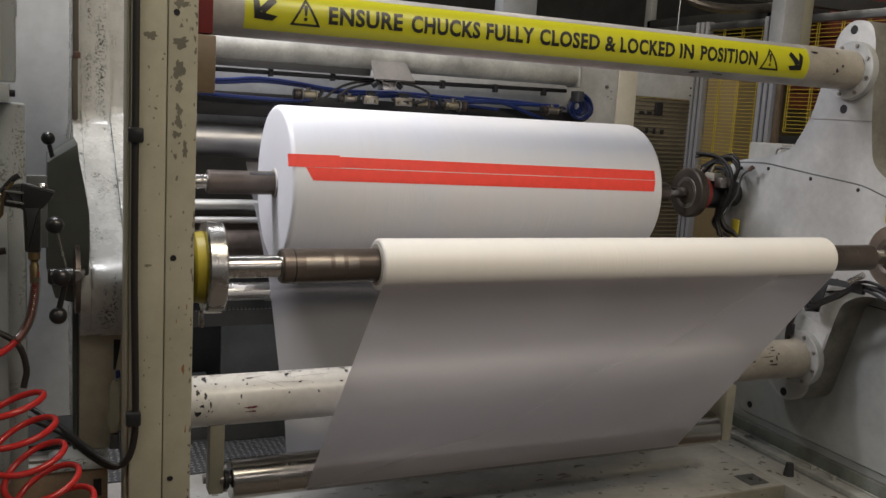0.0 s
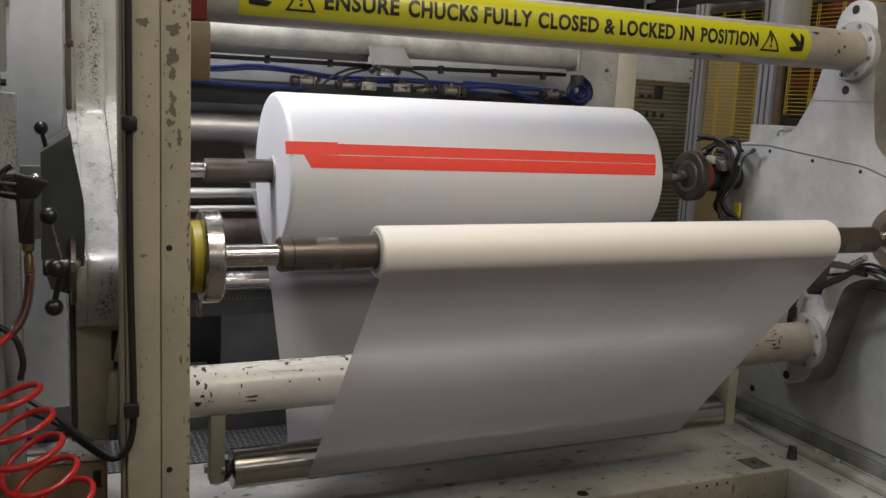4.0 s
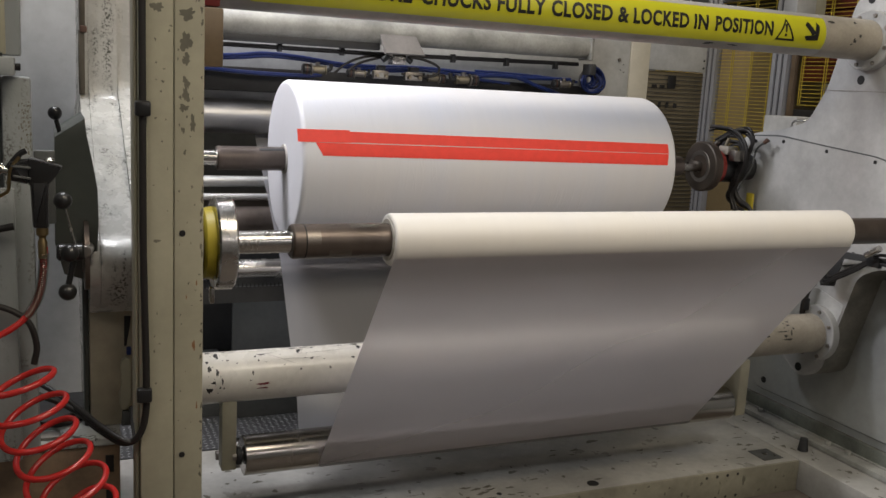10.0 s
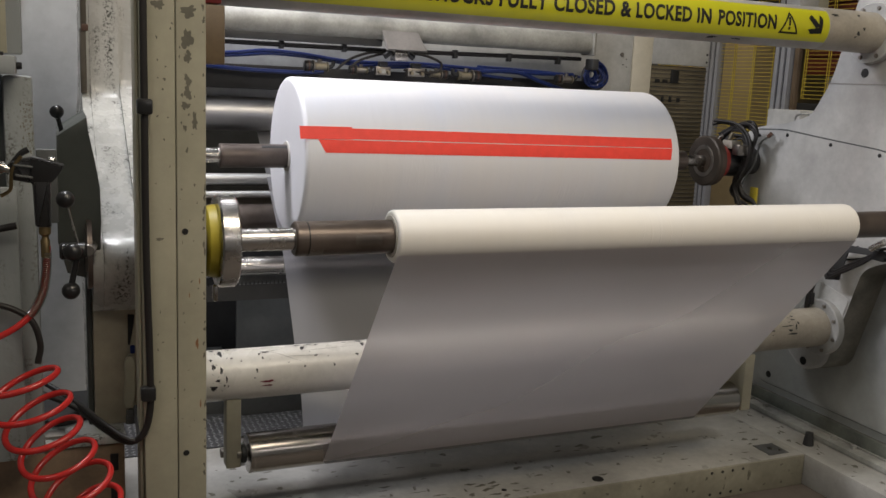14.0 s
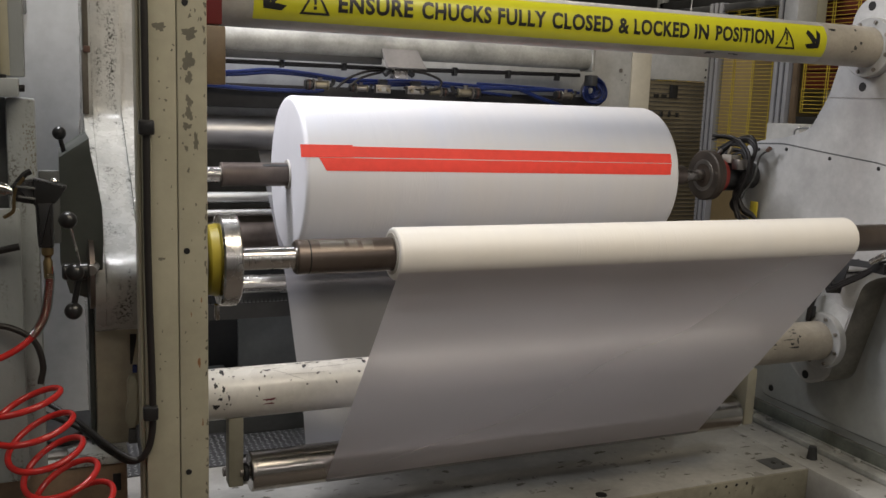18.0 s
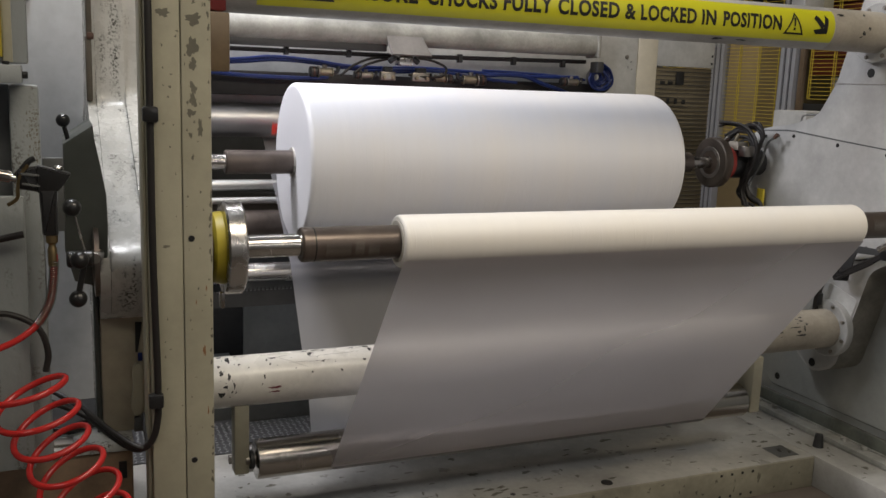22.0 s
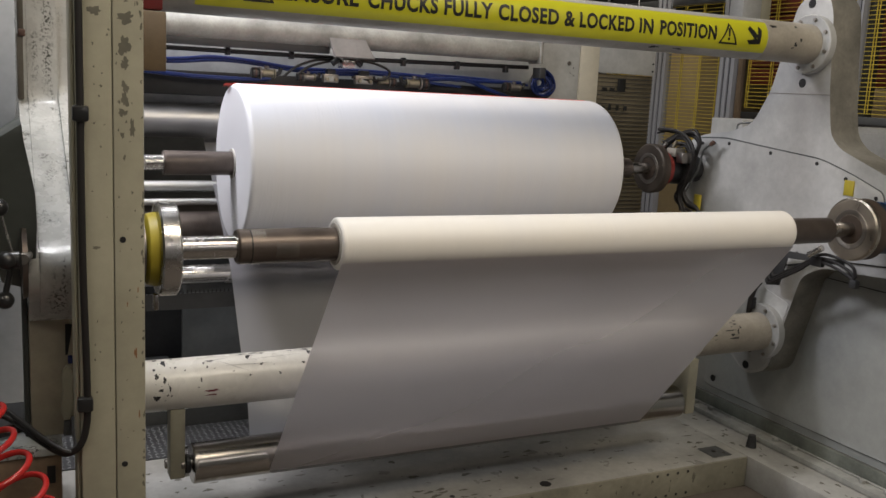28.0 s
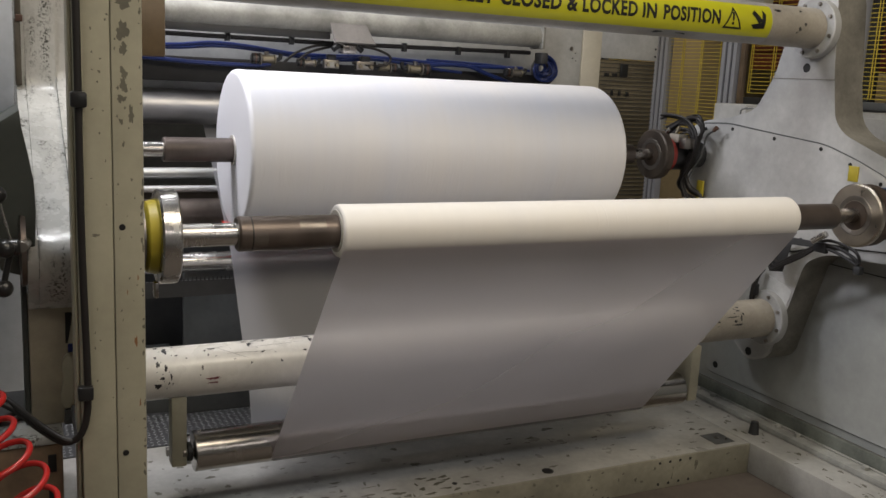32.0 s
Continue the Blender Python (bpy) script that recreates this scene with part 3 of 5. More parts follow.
def chuck_left(axis, label):
    y, z = axis
    c = thing("chuck", 0, y, z, label, "chuck", "shaft chucks")
    part("disc", lathe([(0.305, 0.02), (0.305, 0.094), (0.309, 0.098), (0.340, 0.098), (0.344, 0.094), (0.344, 0.026)], seg=72), M_CHROME, c, "bright steel disc")
    part("ring", lathe([(0.279, 0.03), (0.281, 0.066), (0.286, 0.073), (0.302, 0.077), (0.3045, 0.076), (0.3045, 0.03)], seg=64), M_YELLOWPAINT, c, "yellow ring")
    part("housing", lathe([(0.1805, 0.02), (0.1805, 0.105), (0.20, 0.105), (0.215, 0.068), (0.278, 0.068), (0.278, 0.02)], seg=56), M_DULL, c, "dull steel housing")
    part("latch", box(0.293, 0.303, -0.052, -0.030, -0.118, -0.085, 0.003), M_STEEL, c)
    return c


def chuck_right(axis, label, mats, rd, hr, boss, boss_mat, deep=0.0):
    y, z = axis
    disc, hub, drum = mats
    c = thing("chuck", 0, y, z, label, "chuck", "shaft chucks")
    part("disc", lathe([(2.335, 0.030), (2.335, rd - 0.005), (2.339, rd), (2.352, rd), (2.354, rd - 0.002), (2.354, 0.02)], seg=72), disc, c, "worn turned steel disc")
    part("worn_ring", lathe([(2.3342, 0.046), (2.3336, 0.047), (2.3336, 0.62 * rd), (2.3348, 0.63 * rd)], seg=64), M_DULL, c, "dull ring worn into the disc")
    part("rim", lathe([(2.3545, 0.02), (2.3545, rd - 0.003), (2.372 + deep, rd - 0.002), (2.376 + deep, rd - 0.006), (2.376 + deep, 0.02)], seg=72), M_RUST, c, "rusty rear rim")
    part("socket", lathe([(2.331, 0.0), (2.331, 0.020), (2.334, 0.044), (2.345, 0.044), (2.345, 0)], seg=40), M_RUST, c)
    part("hub", lathe([(2.377 + deep, 0.02), (2.377 + deep, hr * 0.92), (2.400 + deep, hr * 0.92), (2.404 + deep, 0.03)], seg=56), hub, c, "rust brown hub")
    part("brake", lathe([(2.405 + deep, 0.02), (2.405 + deep, hr * 0.94), (2.43 + deep, hr), (2.525, hr * 1.03), (2.525, 0.05)], seg=56), drum, c, "black brake drum")
    part("boss", lathe([(2.526, 0.02), (2.526, boss * 0.96), (2.53, boss), (2.5735, boss * 1.05), (2.5735, 0.02)], seg=56), boss_mat, c, "bearing boss")
    return c


# Rear chuck's brown steel, darkened further for the shade behind the roll.
M_RUSTDISC = metal("shaded_rusty_steel", (0.085, 0.068, 0.055), 0.45, 0.6, 0.16, 0.4)
M_HUB = paint("dark_red_brown_paint", (0.10, 0.045, 0.03), rough=0.5, stain=0.4)
M_BLUEPAINT = paint("blue_paint", (0.010, 0.045, 0.125), rough=0.45, stain=0.3)


M_DRUM = paint("dark_blue_drum_paint", (0.012, 0.026, 0.045), rough=0.4, stain=0.4)
chuck_left(FRONT, "bright steel safety chuck with a yellow ring")
chuck_left(REAR, "bright steel safety chuck with a yellow ring")
front_chuck = chuck_right(FRONT, "worn steel chuck disc on the far turret arm", (M_DISC, M_RUST, M_DRUM), 0.096, 0.078, 0.086, M_CASTSIDE, 0.022)
rear_chuck = chuck_right(REAR, "rust brown chuck disc on the far turret arm", (M_RUSTDISC, M_HUB, M_BLACK), 0.098, 0.060, 0.05, M_DARK)
part("chrome_ring", lathe([(2.379, 0.057), (2.380, 0.072), (2.388, 0.072), (2.389, 0.057)], seg=56), M_CHROME, rear_chuck, "bright steel ring")
part("red_band", lathe([(2.390, 0.057), (2.390, 0.066), (2.415, 0.066), (2.415, 0.057)], seg=56), plain("dull_red_band", (0.30, 0.035, 0.025), 0.5), rear_chuck, "red painted band")
for y0, y1, z0, z1, mat in ((-0.055, 0.000, 0.052, 0.084, M_BEIGE), (-0.098, -0.060, 0.030, 0.070, M_DULL), (0.008, 0.030, 0.060, 0.076, M_BLACK)):
    part("terminal_box", box(2.42, 2.47, y0, y1, z0, z1, 0.003), mat, rear_chuck)

cap = lathe([(2.450, 0.0795), (2.450, 0.0825), (2.512, 0.0840), (2.512, 0.0810)], seg=72)
bmesh.ops.delete(cap, geom=[v for v in cap.verts if v.co.z < 0.048 or v.co.y > 0.03], context="VERTS")
part("blue_cover", cap, M_BLUEPAINT, front_chuck, "blue cover over the brake drum")

# ---------------------------------------------------------------- idlers and running film
def idler(name, y, z, r, x0, x1, mat, label, spin=True):
    ob = thing(name, 0, y, z, label, "idler roller", "idler rollers")
    part("roller", rod(x0, x1, r, bev=0.003, seg=56), mat, ob)
    part("journal", rod(x0 - 0.028, x1 + 0.028, min(0.014, r * 0.5), bev=0.001, seg=24), M_DULL, ob)
    return ob


lower_roller = idler("idler_roller", *ROLLER, ROLLER_R, 0.470, 2.158, M_ROLLER, "brushed steel guide roller under the running film")
idler("idler_roller", 0.72, 0.265, 0.045, 0.462, 2.2, M_STEEL, "steel guide roller low behind the film")
idler("idler_roller", 1.150, 0.745, 0.033, 0.30, 2.4, M_CHROME, "bright steel guide roller above the toothed strip")
idler("idler_roller", 1.60, 1.240, 0.064, 0.15, 2.45, M_SATIN, "wide steel guide roller behind the rear roll")


def tangent(c0, r0, s0, c1, r1, s1):
    """Ends of the line that touches two circles in the (y, z) plane, on the sides s0 and s1 (+1 or -1)."""
    c0, c1 = Vector(c0), Vector(c1)
    d = c1 - c0
    k = (s0 * r0 - s1 * r1) / d.length
    base = math.atan2(d.y, d.x)
    a = base + math.acos(max(-1, min(1, k)))
    n = Vector((math.cos(a), math.sin(a)))
    return c0 + n * s0 * r0, c1 + n * s1 * r1


def arc(c, r, p, q, ccw, n=10):
    a0, a1 = (math.atan2(v[1] - c[1], v[0] - c[0]) for v in (p, q))
    if ccw and a1 < a0:
        a1 += 2 * math.pi
    if not ccw and a1 > a0:
        a1 -= 2 * math.pi
    return [(c[0] + r * math.cos(a0 + (a1 - a0) * k / n), c[1] + r * math.sin(a0 + (a1 - a0) * k / n)) for k in range(n + 1)]


def sheet(path, xa, xb, cols=24, sag=0.0, curl=0.0):
    bm = bmesh.new()
    rows = []
    n = len(path)
    for k, (y, z) in enumerate(path):
        p0, p1 = Vector(path[max(k - 1, 0)]), Vector(path[min(k + 1, n - 1)])
        d = (p1 - p0).normalized()
        nx, nz = -d.y, d.x
        a = xa[0] + (xa[1] - xa[0]) * k / (n - 1)
        b = xb[0] + (xb[1] - xb[0]) * k / (n - 1)
        rows.append([bm.verts.new((a + (b - a) * i / cols, y + nx * w, z + nz * w))
                     for i in range(cols + 1)
                     for w in [sag * math.sin(math.pi * k / (n - 1)) * (math.sin(9.0 * i / cols) + 0.6 * math.sin(21.0 * i / cols + 1)) + curl * max(0.0, 1 - 9.0 * i / cols) ** 2 * max(0.0, math.sin(math.pi * min(1.0, 2.0 * k / (n - 1))))]])
    for p, q in zip(rows, rows[1:]):
        for i in range(cols):
            bm.faces.new((p[i], p[i + 1], q[i + 1], q[i]))
    return bm


RF = 0.0606
p0, p1 = tangent(FRONT, RF, -1, ROLLER, ROLLER_R + 0.0006, -1)
line_front = [tuple(p0.lerp(p1, k / 20)) for k in range(21)]
q0, q1 = tangent(ROLLER, ROLLER_R + 0.0006, -1, (0.72, 0.265), 0.0456, -1)
web1 = thing("film_web", label="milky white film running down from the front roll", category="film", group="film webs")
part("film", sheet(line_front, (XL, XL - 0.016), (XR, 1.974), sag=0.0012), M_WEB, web1)
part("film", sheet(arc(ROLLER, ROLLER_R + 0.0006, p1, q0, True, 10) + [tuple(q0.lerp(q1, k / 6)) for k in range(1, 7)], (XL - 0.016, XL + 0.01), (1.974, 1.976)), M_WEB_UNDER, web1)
r0, r1 = tangent((0.72, 0.265), 0.0456, -1, (1.150, 0.745), 0.0336, 1)
u0, u1 = tangent((1.150, 0.745), 0.0336, 1, (1.60, 1.240), 0.0646, -1)
web2 = thing("film_web", label="thin see-through film rising behind the rear roll", category="film", group="film webs")
back = arc((0.72, 0.265), 0.0456, q1, r0, True, 8) + [tuple(r0.lerp(r1, k / 12)) for k in range(1, 13)]
back += arc((1.150, 0.745), 0.0336, r1, u0, False, 4)[1:] + [tuple(u0.lerp(u1, k / 10)) for k in range(1, 11)]
back += arc((1.60, 1.240), 0.0646, u1, (1.60, 1.3046), True, 10)[1:]
cut = 23
part("film", sheet(back[:cut], (0.71, 0.715), (XR, XR), 72, 0.002, -0.05), M_WEB_SHADED, web2)
part("film", sheet(back[cut - 1:], (0.715, 0.72), (XR, XR), 48, 0.002), M_WEB_SHADED, web2)

# hangers that carry the lower roller
for x, y0 in ((0.412, 0.485), (2.172, 0.452)):
    hg = thing("roller_hanger", label="cream steel hanger below the lower tie bar", category="hanger", group="roller hangers")
    part("strap", box(x, x + 0.040, y0, 0.535, 0.318, 0.518, 0.003), M_CREAM, hg)
    if x > 1:
        part("pivot", rod(x + 0.002, x + 0.044, 0.014, ROLLER[0] + 0.008, ROLLER[1], 0.001, 20), M_DULL, hg)
    part("stub", rod(*((x + 0.041, x + 0.0545) if x < 1 else (x - 0.012, x - 0.001)), 0.026, *ROLLER, 0.002, 24), M_DARK, hg, "dark bearing cap")

# ---------------------------------------------------------------- front column
column = thing("machine_column", label="tall cream painted steel column with worn edges", category="column")
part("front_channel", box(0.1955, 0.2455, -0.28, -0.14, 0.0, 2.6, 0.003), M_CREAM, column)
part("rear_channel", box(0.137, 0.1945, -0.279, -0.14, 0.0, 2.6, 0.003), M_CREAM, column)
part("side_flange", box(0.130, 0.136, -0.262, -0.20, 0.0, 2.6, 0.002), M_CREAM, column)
for z in (1.545, 1.12, 0.708):
    part("screw", pin((0.209, -0.2795, z), (0, -1, 0), 0.0055, 0.002, 0.0006), M_BLACK, column)
cable = thing("column_cable", label="black cable clipped to the column", category="cable")
part("sheath", tube(spline([(0.143, -0.287, 2.6), (0.143, -0.287, 1.9), (0.143, -0.287, 1.4), (0.143, -0.287, 1.1), (0.147, -0.287, 0.86), (0.144, -0.285, 0.785), (0.130, -0.28, 0.748), (0.105, -0.26, 0.735), (0.07, -0.20, 0.741),
                             (0.03, -0.12, 0.753), (-0.028, -0.11, 0.783), (-0.10, -0.09, 0.80), (-0.2, -0.05, 0.75)], 10), 0.0062, 12), M_RUBBER, cable)
part("branch", tube(spline([(0.131, -0.17, 0.765), (0.130, -0.20, 0.752), (0.130, -0.25, 0.745), (0.124, -0.274, 0.741), (0.105, -0.268, 0.744), (0.07, -0.21, 0.753), (0.02, -0.10, 0.765), (-0.06, -0.02, 0.80)], 10), 0.0052, 10), M_RUBBER, cable, "second thinner cable")
for z in (1.335, 0.832):
    part("clip", box(0.130, 0.156, -0.300, -0.2805, z - 0.013, z + 0.013, 0.004), M_BLACK, cable)

# ---------------------------------------------------------------- warning label on the upper tie bar
BAR_R = 0.067


def on_bar(x, a, r):
    """A point on the upper tie bar: a in radians above the horizontal, on the side towards the front."""
    return (x, -r * math.cos(a), r * math.sin(a))


def curved_patch(x0, x1, a0, a1, r, nx=1, na=14):
    bm = bmesh.new()
    grid = [[bm.verts.new(on_bar(x0 + (x1 - x0) * i / nx, radians(a0 + (a1 - a0) * k / na), r)) for i in range(nx + 1)] for k in range(na + 1)]
    for p, q in zip(grid, grid[1:]):
        for i in range(nx):
            bm.faces.new((p[i], p[i + 1], q[i + 1], q[i]))
    return bm


A_TEXT = radians(3.0)


def wrap_flat(bm, r):
    """Lay a flat drawing (x along the bar, y up) round the bar."""
    for y in [k * 0.004 for k in range(-12, 13)]:
        bmesh.ops.bisect_plane(bm, geom=bm.verts[:] + bm.edges[:] + bm.faces[:], plane_co=(0, y, 0), plane_no=(0, 1, 0))
    for v in bm.verts:
        v.co = on_bar(v.co.x, A_TEXT + v.co.y / BAR_R, r)
    return bm


def flat_polys(polys):
    bm = bmesh.new()
    for pts in polys:
        bm.faces.new([bm.verts.new((x, y, 0)) for x, y in pts])
    return bm


label = part("warning_label", curved_patch(0.457, 2.303, 50, -44, BAR_R + 0.0008), M_YELLOW, top_bar, "yellow warning label with black letters")


def words(text, x0, x1, cap):
    cu = bpy.data.curves.new("words", "FONT")
    cu.body, cu.size, cu.offset, cu.resolution_u, cu.space_character = text, 1.0, 0.036, 3, 1.08
    ob = bpy.data.objects.new("words", cu)
    scene.collection.objects.link(ob)
    bpy.context.view_layer.update()
    me = bpy.data.meshes.new_from_object(ob.evaluated_get(bpy.context.evaluated_depsgraph_get()))
    bpy.data.objects.remove(ob)
    bm = bmesh.new()
    bm.from_mesh(me)
    xs, ys = [v.co.x for v in bm.verts], [v.co.y for v in bm.verts]
    sx, sy = (x1 - x0) / (max(xs) - min(xs)), cap / 0.70
    for v in bm.verts:
        v.co = (x0 + (v.co.x - min(xs)) * sx, v.co.y * sy - cap / 2, 0)
    return bm


for text, x0, x1 in (("ENSURE", 0.671, 0.874), ("CHUCKS", 0.898, 1.102), ("FULLY", 1.121, 1.272), ("CLOSED", 1.289, 1.49), ("&", 1.509, 1.547), ("LOCKED", 1.563, 1.76), ("IN", 1.780, 1.832), ("POSITION", 1.859, 2.084)):
    part("word", wrap_flat(words(text, x0, x1, 0.041), BAR_R + 0.0016), M_INK, label)
for xc in (0.611, 2.137):
    w, h, s = 0.040, 0.066, 0.74
    out = [(xc - w, -h / 2), (xc + w, -h / 2), (xc, h / 2 + 0.004)]
    mid = sum(p[1] for p in out) / 3
    inn = [(xc + (x - xc) * s, mid + (y - mid) * s) for x, y in out]
    polys = [[out[k], out[(k + 1) % 3], inn[(k + 1) % 3], inn[k]] for k in range(3)]
    polys += [[(xc - 0.0030, -0.008), (xc + 0.0030, -0.008), (xc + 0.0048, 0.018), (xc - 0.0048, 0.018)], [(xc - 0.0042, -0.020), (xc + 0.0042, -0.020), (xc + 0.0042, -0.012), (xc - 0.0042, -0.012)]]
    part("warning_sign", wrap_flat(flat_polys(polys), BAR_R + 0.0016), M_INK, label, "black warning triangle")
for xc, s in ((0.505, -1), (2.247, 1)):
    def rot(pts):
        c = math.cos(radians(45))
        return [(xc + s * (x * c + y * c) * 1.15, (-x * c + y * c) * 1.15) for x, y in pts]
    shaft_pts = rot([(-0.032, -0.008), (0.008, -0.008), (0.008, 0.008), (-0.032, 0.008)])
    h1 = rot([(0.030, 0.0), (0.004, 0.030), (-0.012, 0.030), (0.010, 0.0)])
    h2 = rot([(0.030, 0.0), (0.010, 0.0), (-0.012, -0.030), (0.004, -0.030)])
    part("arrow", wrap_flat(flat_polys([shaft_pts, h1, h2]), BAR_R + 0.0016), M_INK, label, "black arrow")

# ---------------------------------------------------------------- paint chips
rng = random.Random(7)


def blob(w, h, n=26, rough=0.62):
    """The ragged outline of a paint chip, leaning to one side."""
    ph = [rng.random() * 6.28 for _ in range(5)]
    lean = 0.5 * (rng.random() - 0.3)
    out = []
    for a in (2 * math.pi * k / n for k in range(n)):
        r = 1 - rough * (0.36 + 0.24 * math.sin(2 * a + ph[0]) + 0.22 * math.sin(3 * a + ph[1]) + 0.20 * math.sin(6 * a + ph[2]) + 0.14 * math.sin(9 * a + ph[3]) + 0.34 * (rng.random() - 0.5))
        x, y = math.cos(a), math.sin(a)
        out.append((0.56 * w * r * (x + lean * y), 0.56 * h * r * y))
    return out


def chips(spots, place):
    """Bare patches: spots of (u, v, width, height), laid on a surface by place(u, v)."""
    bm = bmesh.new()
    done = []
    for u, v, w, h in spots:
        if any(abs(u - a) < 0.5 * (w + c) and abs(v - b) < 0.46 * (h + d) for a, b, c, d in done):
            continue
        done.append((u, v, w, h))
        bm.faces.new([bm.verts.new(place(u + a, v + b)) for a, b in blob(w, h)])
    return bm


M_BARE = paint("bare_dark_metal", (0.175, 0.165, 0.128), rough=0.5, stain=0.35)
M_BARE_BLACK = paint("blackened_chip", (0.025, 0.024, 0.024), rough=0.45, stain=0.3)
col_spots = [(0.217, 1.495, 0.030, 0.020), (0.2145, 1.449, 0.021, 0.036), (0.2150, 1.420, 0.014, 0.022), (0.2125, 1.401, 0.012, 0.022), (0.2225, 1.405, 0.006, 0.018),
             (0.2150, 1.381, 0.013, 0.020), (0.2240, 1.372, 0.018, 0.030), (0.2145, 1.360, 0.014, 0.024), (0.2110, 1.338, 0.014, 0.016), (0.2215, 1.343, 0.012, 0.020), (0.2085, 1.375, 0.004, 0.016),
             (0.2260, 1.312, 0.010, 0.030), (0.2145, 1.60, 0.010, 0.012), (0.216, 1.56, 0.022, 0.020), (0.213, 1.66, 0.020, 0.04), (0.2100, 1.300, 0.006, 0.012), (0.2130, 1.262, 0.005, 0.010)]
col_spots += [(0.200 + 0.044 * rng.random(), 0.7 + 1.1 * rng.random(), 0.0015 + 0.003 * rng.random(), 0.0015 + 0.004 * rng.random()) for _ in range(34)]
col_spots += [(0.200 + 0.042 * rng.random(), 1.28 + 0.5 * rng.random(), 0.0012 + 0.003 * rng.random(), 0.003 + 0.010 * rng.random() ** 2) for _ in range(60)]
col_spots += [(0.2405 + 0.003 * rng.random(), 0.65 + 1.0 * rng.random(), 0.003 + 0.003 * rng.random(), 0.004 + 0.012 * rng.random()) for _ in range(42)]
tagged(part("chipped_paint", chips(col_spots, lambda u, v: (min(u, 0.2445), -0.2803, v)), M_BARE, column, "bare patches in the paint"), kind="stuff")
col_spots2 = [(0.167, 1.503, 0.020, 0.018), (0.175, 1.497, 0.010, 0.014), (0.166, 1.107, 0.012, 0.007)] + [(0.16 + 0.03 * rng.random(), 0.75 + 0.9 * rng.random(), 0.002 + 0.003 * rng.random(), 0.002 + 0.004 * rng.random()) for _ in range(22)]
tagged(part("chipped_paint", chips(col_spots2, lambda u, v: (u, -0.2793, v)), M_BARE, column, "bare patches in the paint"), kind="stuff")


M_RUSTMARK = plain("rust_stain", (0.26, 0.13, 0.06), 0.7)
rust = [(0.229, 0.915, 0.005, 0.024), (0.236, 0.80, 0.003, 0.014), (0.2145, 1.005, 0.002, 0.010), (0.232, 1.03, 0.002, 0.014)]
tagged(part("rust_marks", chips(rust, lambda u, v: (u + 0.25 * (v - 0.9) * 0.05, -0.2803, v)), M_RUSTMARK, column, "orange rust scratches"), kind="stuff")


def on_low_bar(u, v):
    a = radians(v)
    return (u, -0.0710 * math.cos(a), 0.0710 * math.sin(a))


low_spots = [(0.396, 73, 0.013, 15), (0.370, 54, 0.006, 7), (0.375, 37, 0.009, 12), (0.383, 42, 0.006, 10), (0.395, 28, 0.006, 16), (0.406, 30, 0.013, 4), (0.385, 7, 0.014, 5), (0.396, 4, 0.009, 5),
             (0.408, 9, 0.005, 11), (0.402, -5, 0.005, 4), (0.412, -7, 0.004, 4), (0.374, -10, 0.013, 12), (0.367, -15, 0.006, 4), (0.376, 88, 0.012, 6), (0.425, 56, 0.005, 4), (0.450, 47, 0.003, 3),
             (0.518, 68, 0.016, 5), (0.501, 63, 0.005, 5), (0.800, 73, 0.009, 13), (0.794, 88, 0.015, 10), (0.624, 73, 0.010, 13), (0.611, 86, 0.013, 5), (0.642, 88, 0.018, 4), (0.666, 84, 0.006, 7), (0.707, 23, 0.005, 6),
             (0.509, 51, 0.005, 5), (0.490, 23, 0.004, 9), (0.483, 7, 0.004, 2.5), (0.623, 24, 0.005, 4), (0.658, 48, 0.008, 5), (0.777, 43, 0.008, 5), (0.750, 86, 0.012, 4), (0.420, 89, 0.006, 5)]
low_spots += [(0.362 + 0.06 * rng.random(), -18 + 95 * rng.random(), 0.0015 + 0.002 * rng.random(), 0.8 + 2 * rng.random()) for _ in range(14)]
low_spots += [(0.52 + 0.32 * rng.random(), 30 + 50 * rng.random(), 0.002 + 0.003 * rng.random(), 0.8 + 1.5 * rng.random()) for _ in range(9)]
low_spots += [(2.28 + 0.12 * rng.random(), 0 + 60 * rng.random(), 0.006 + 0.012 * rng.random(), 1.5 + 3 * rng.random()) for _ in range(9)]
low_spots += [(2.355, 27, 0.040, 3), (2.392, 22, 0.007, 15), (2.375, 4, 0.045, 4), (2.405, 34, 0.008, 6), (2.365, 14, 0.012, 8)]
low_spots = [(u, v, w * 1.25, h * 1.25) for u, v, w, h in low_spots]
tagged(part("chipped_paint", chips(low_spots, on_low_bar), M_BARE_BLACK, low_bar, "black chips in the paint"), kind="stuff")
part("red_marks", chips([(0.518, -3, 0.034, 7), (0.518, -13, 0.030, 5)], on_low_bar), M_DARKRED, low_bar, "two brown-red scratches")


def scratch(u0, v0, u1, v1, w=0.0007):
    """A long thin scratch on the low bar, broad in the middle."""
    bm = bmesh.new()
    rows = []
    for k in range(9):
        t = k / 8
        u, v, h = u0 + (u1 - u0) * t, v0 + (v1 - v0) * t + 0.8 * math.sin(7 * t), w * (0.25 + math.sin(math.pi * t)) / 0.0012
        rows.append([bm.verts.new(on_low_bar(u, v - h)), bm.verts.new(on_low_bar(u, v + h))])
    for p, q in zip(rows, rows[1:]):
        bm.faces.new((p[0], q[0], q[1], p[1]))
    return bm


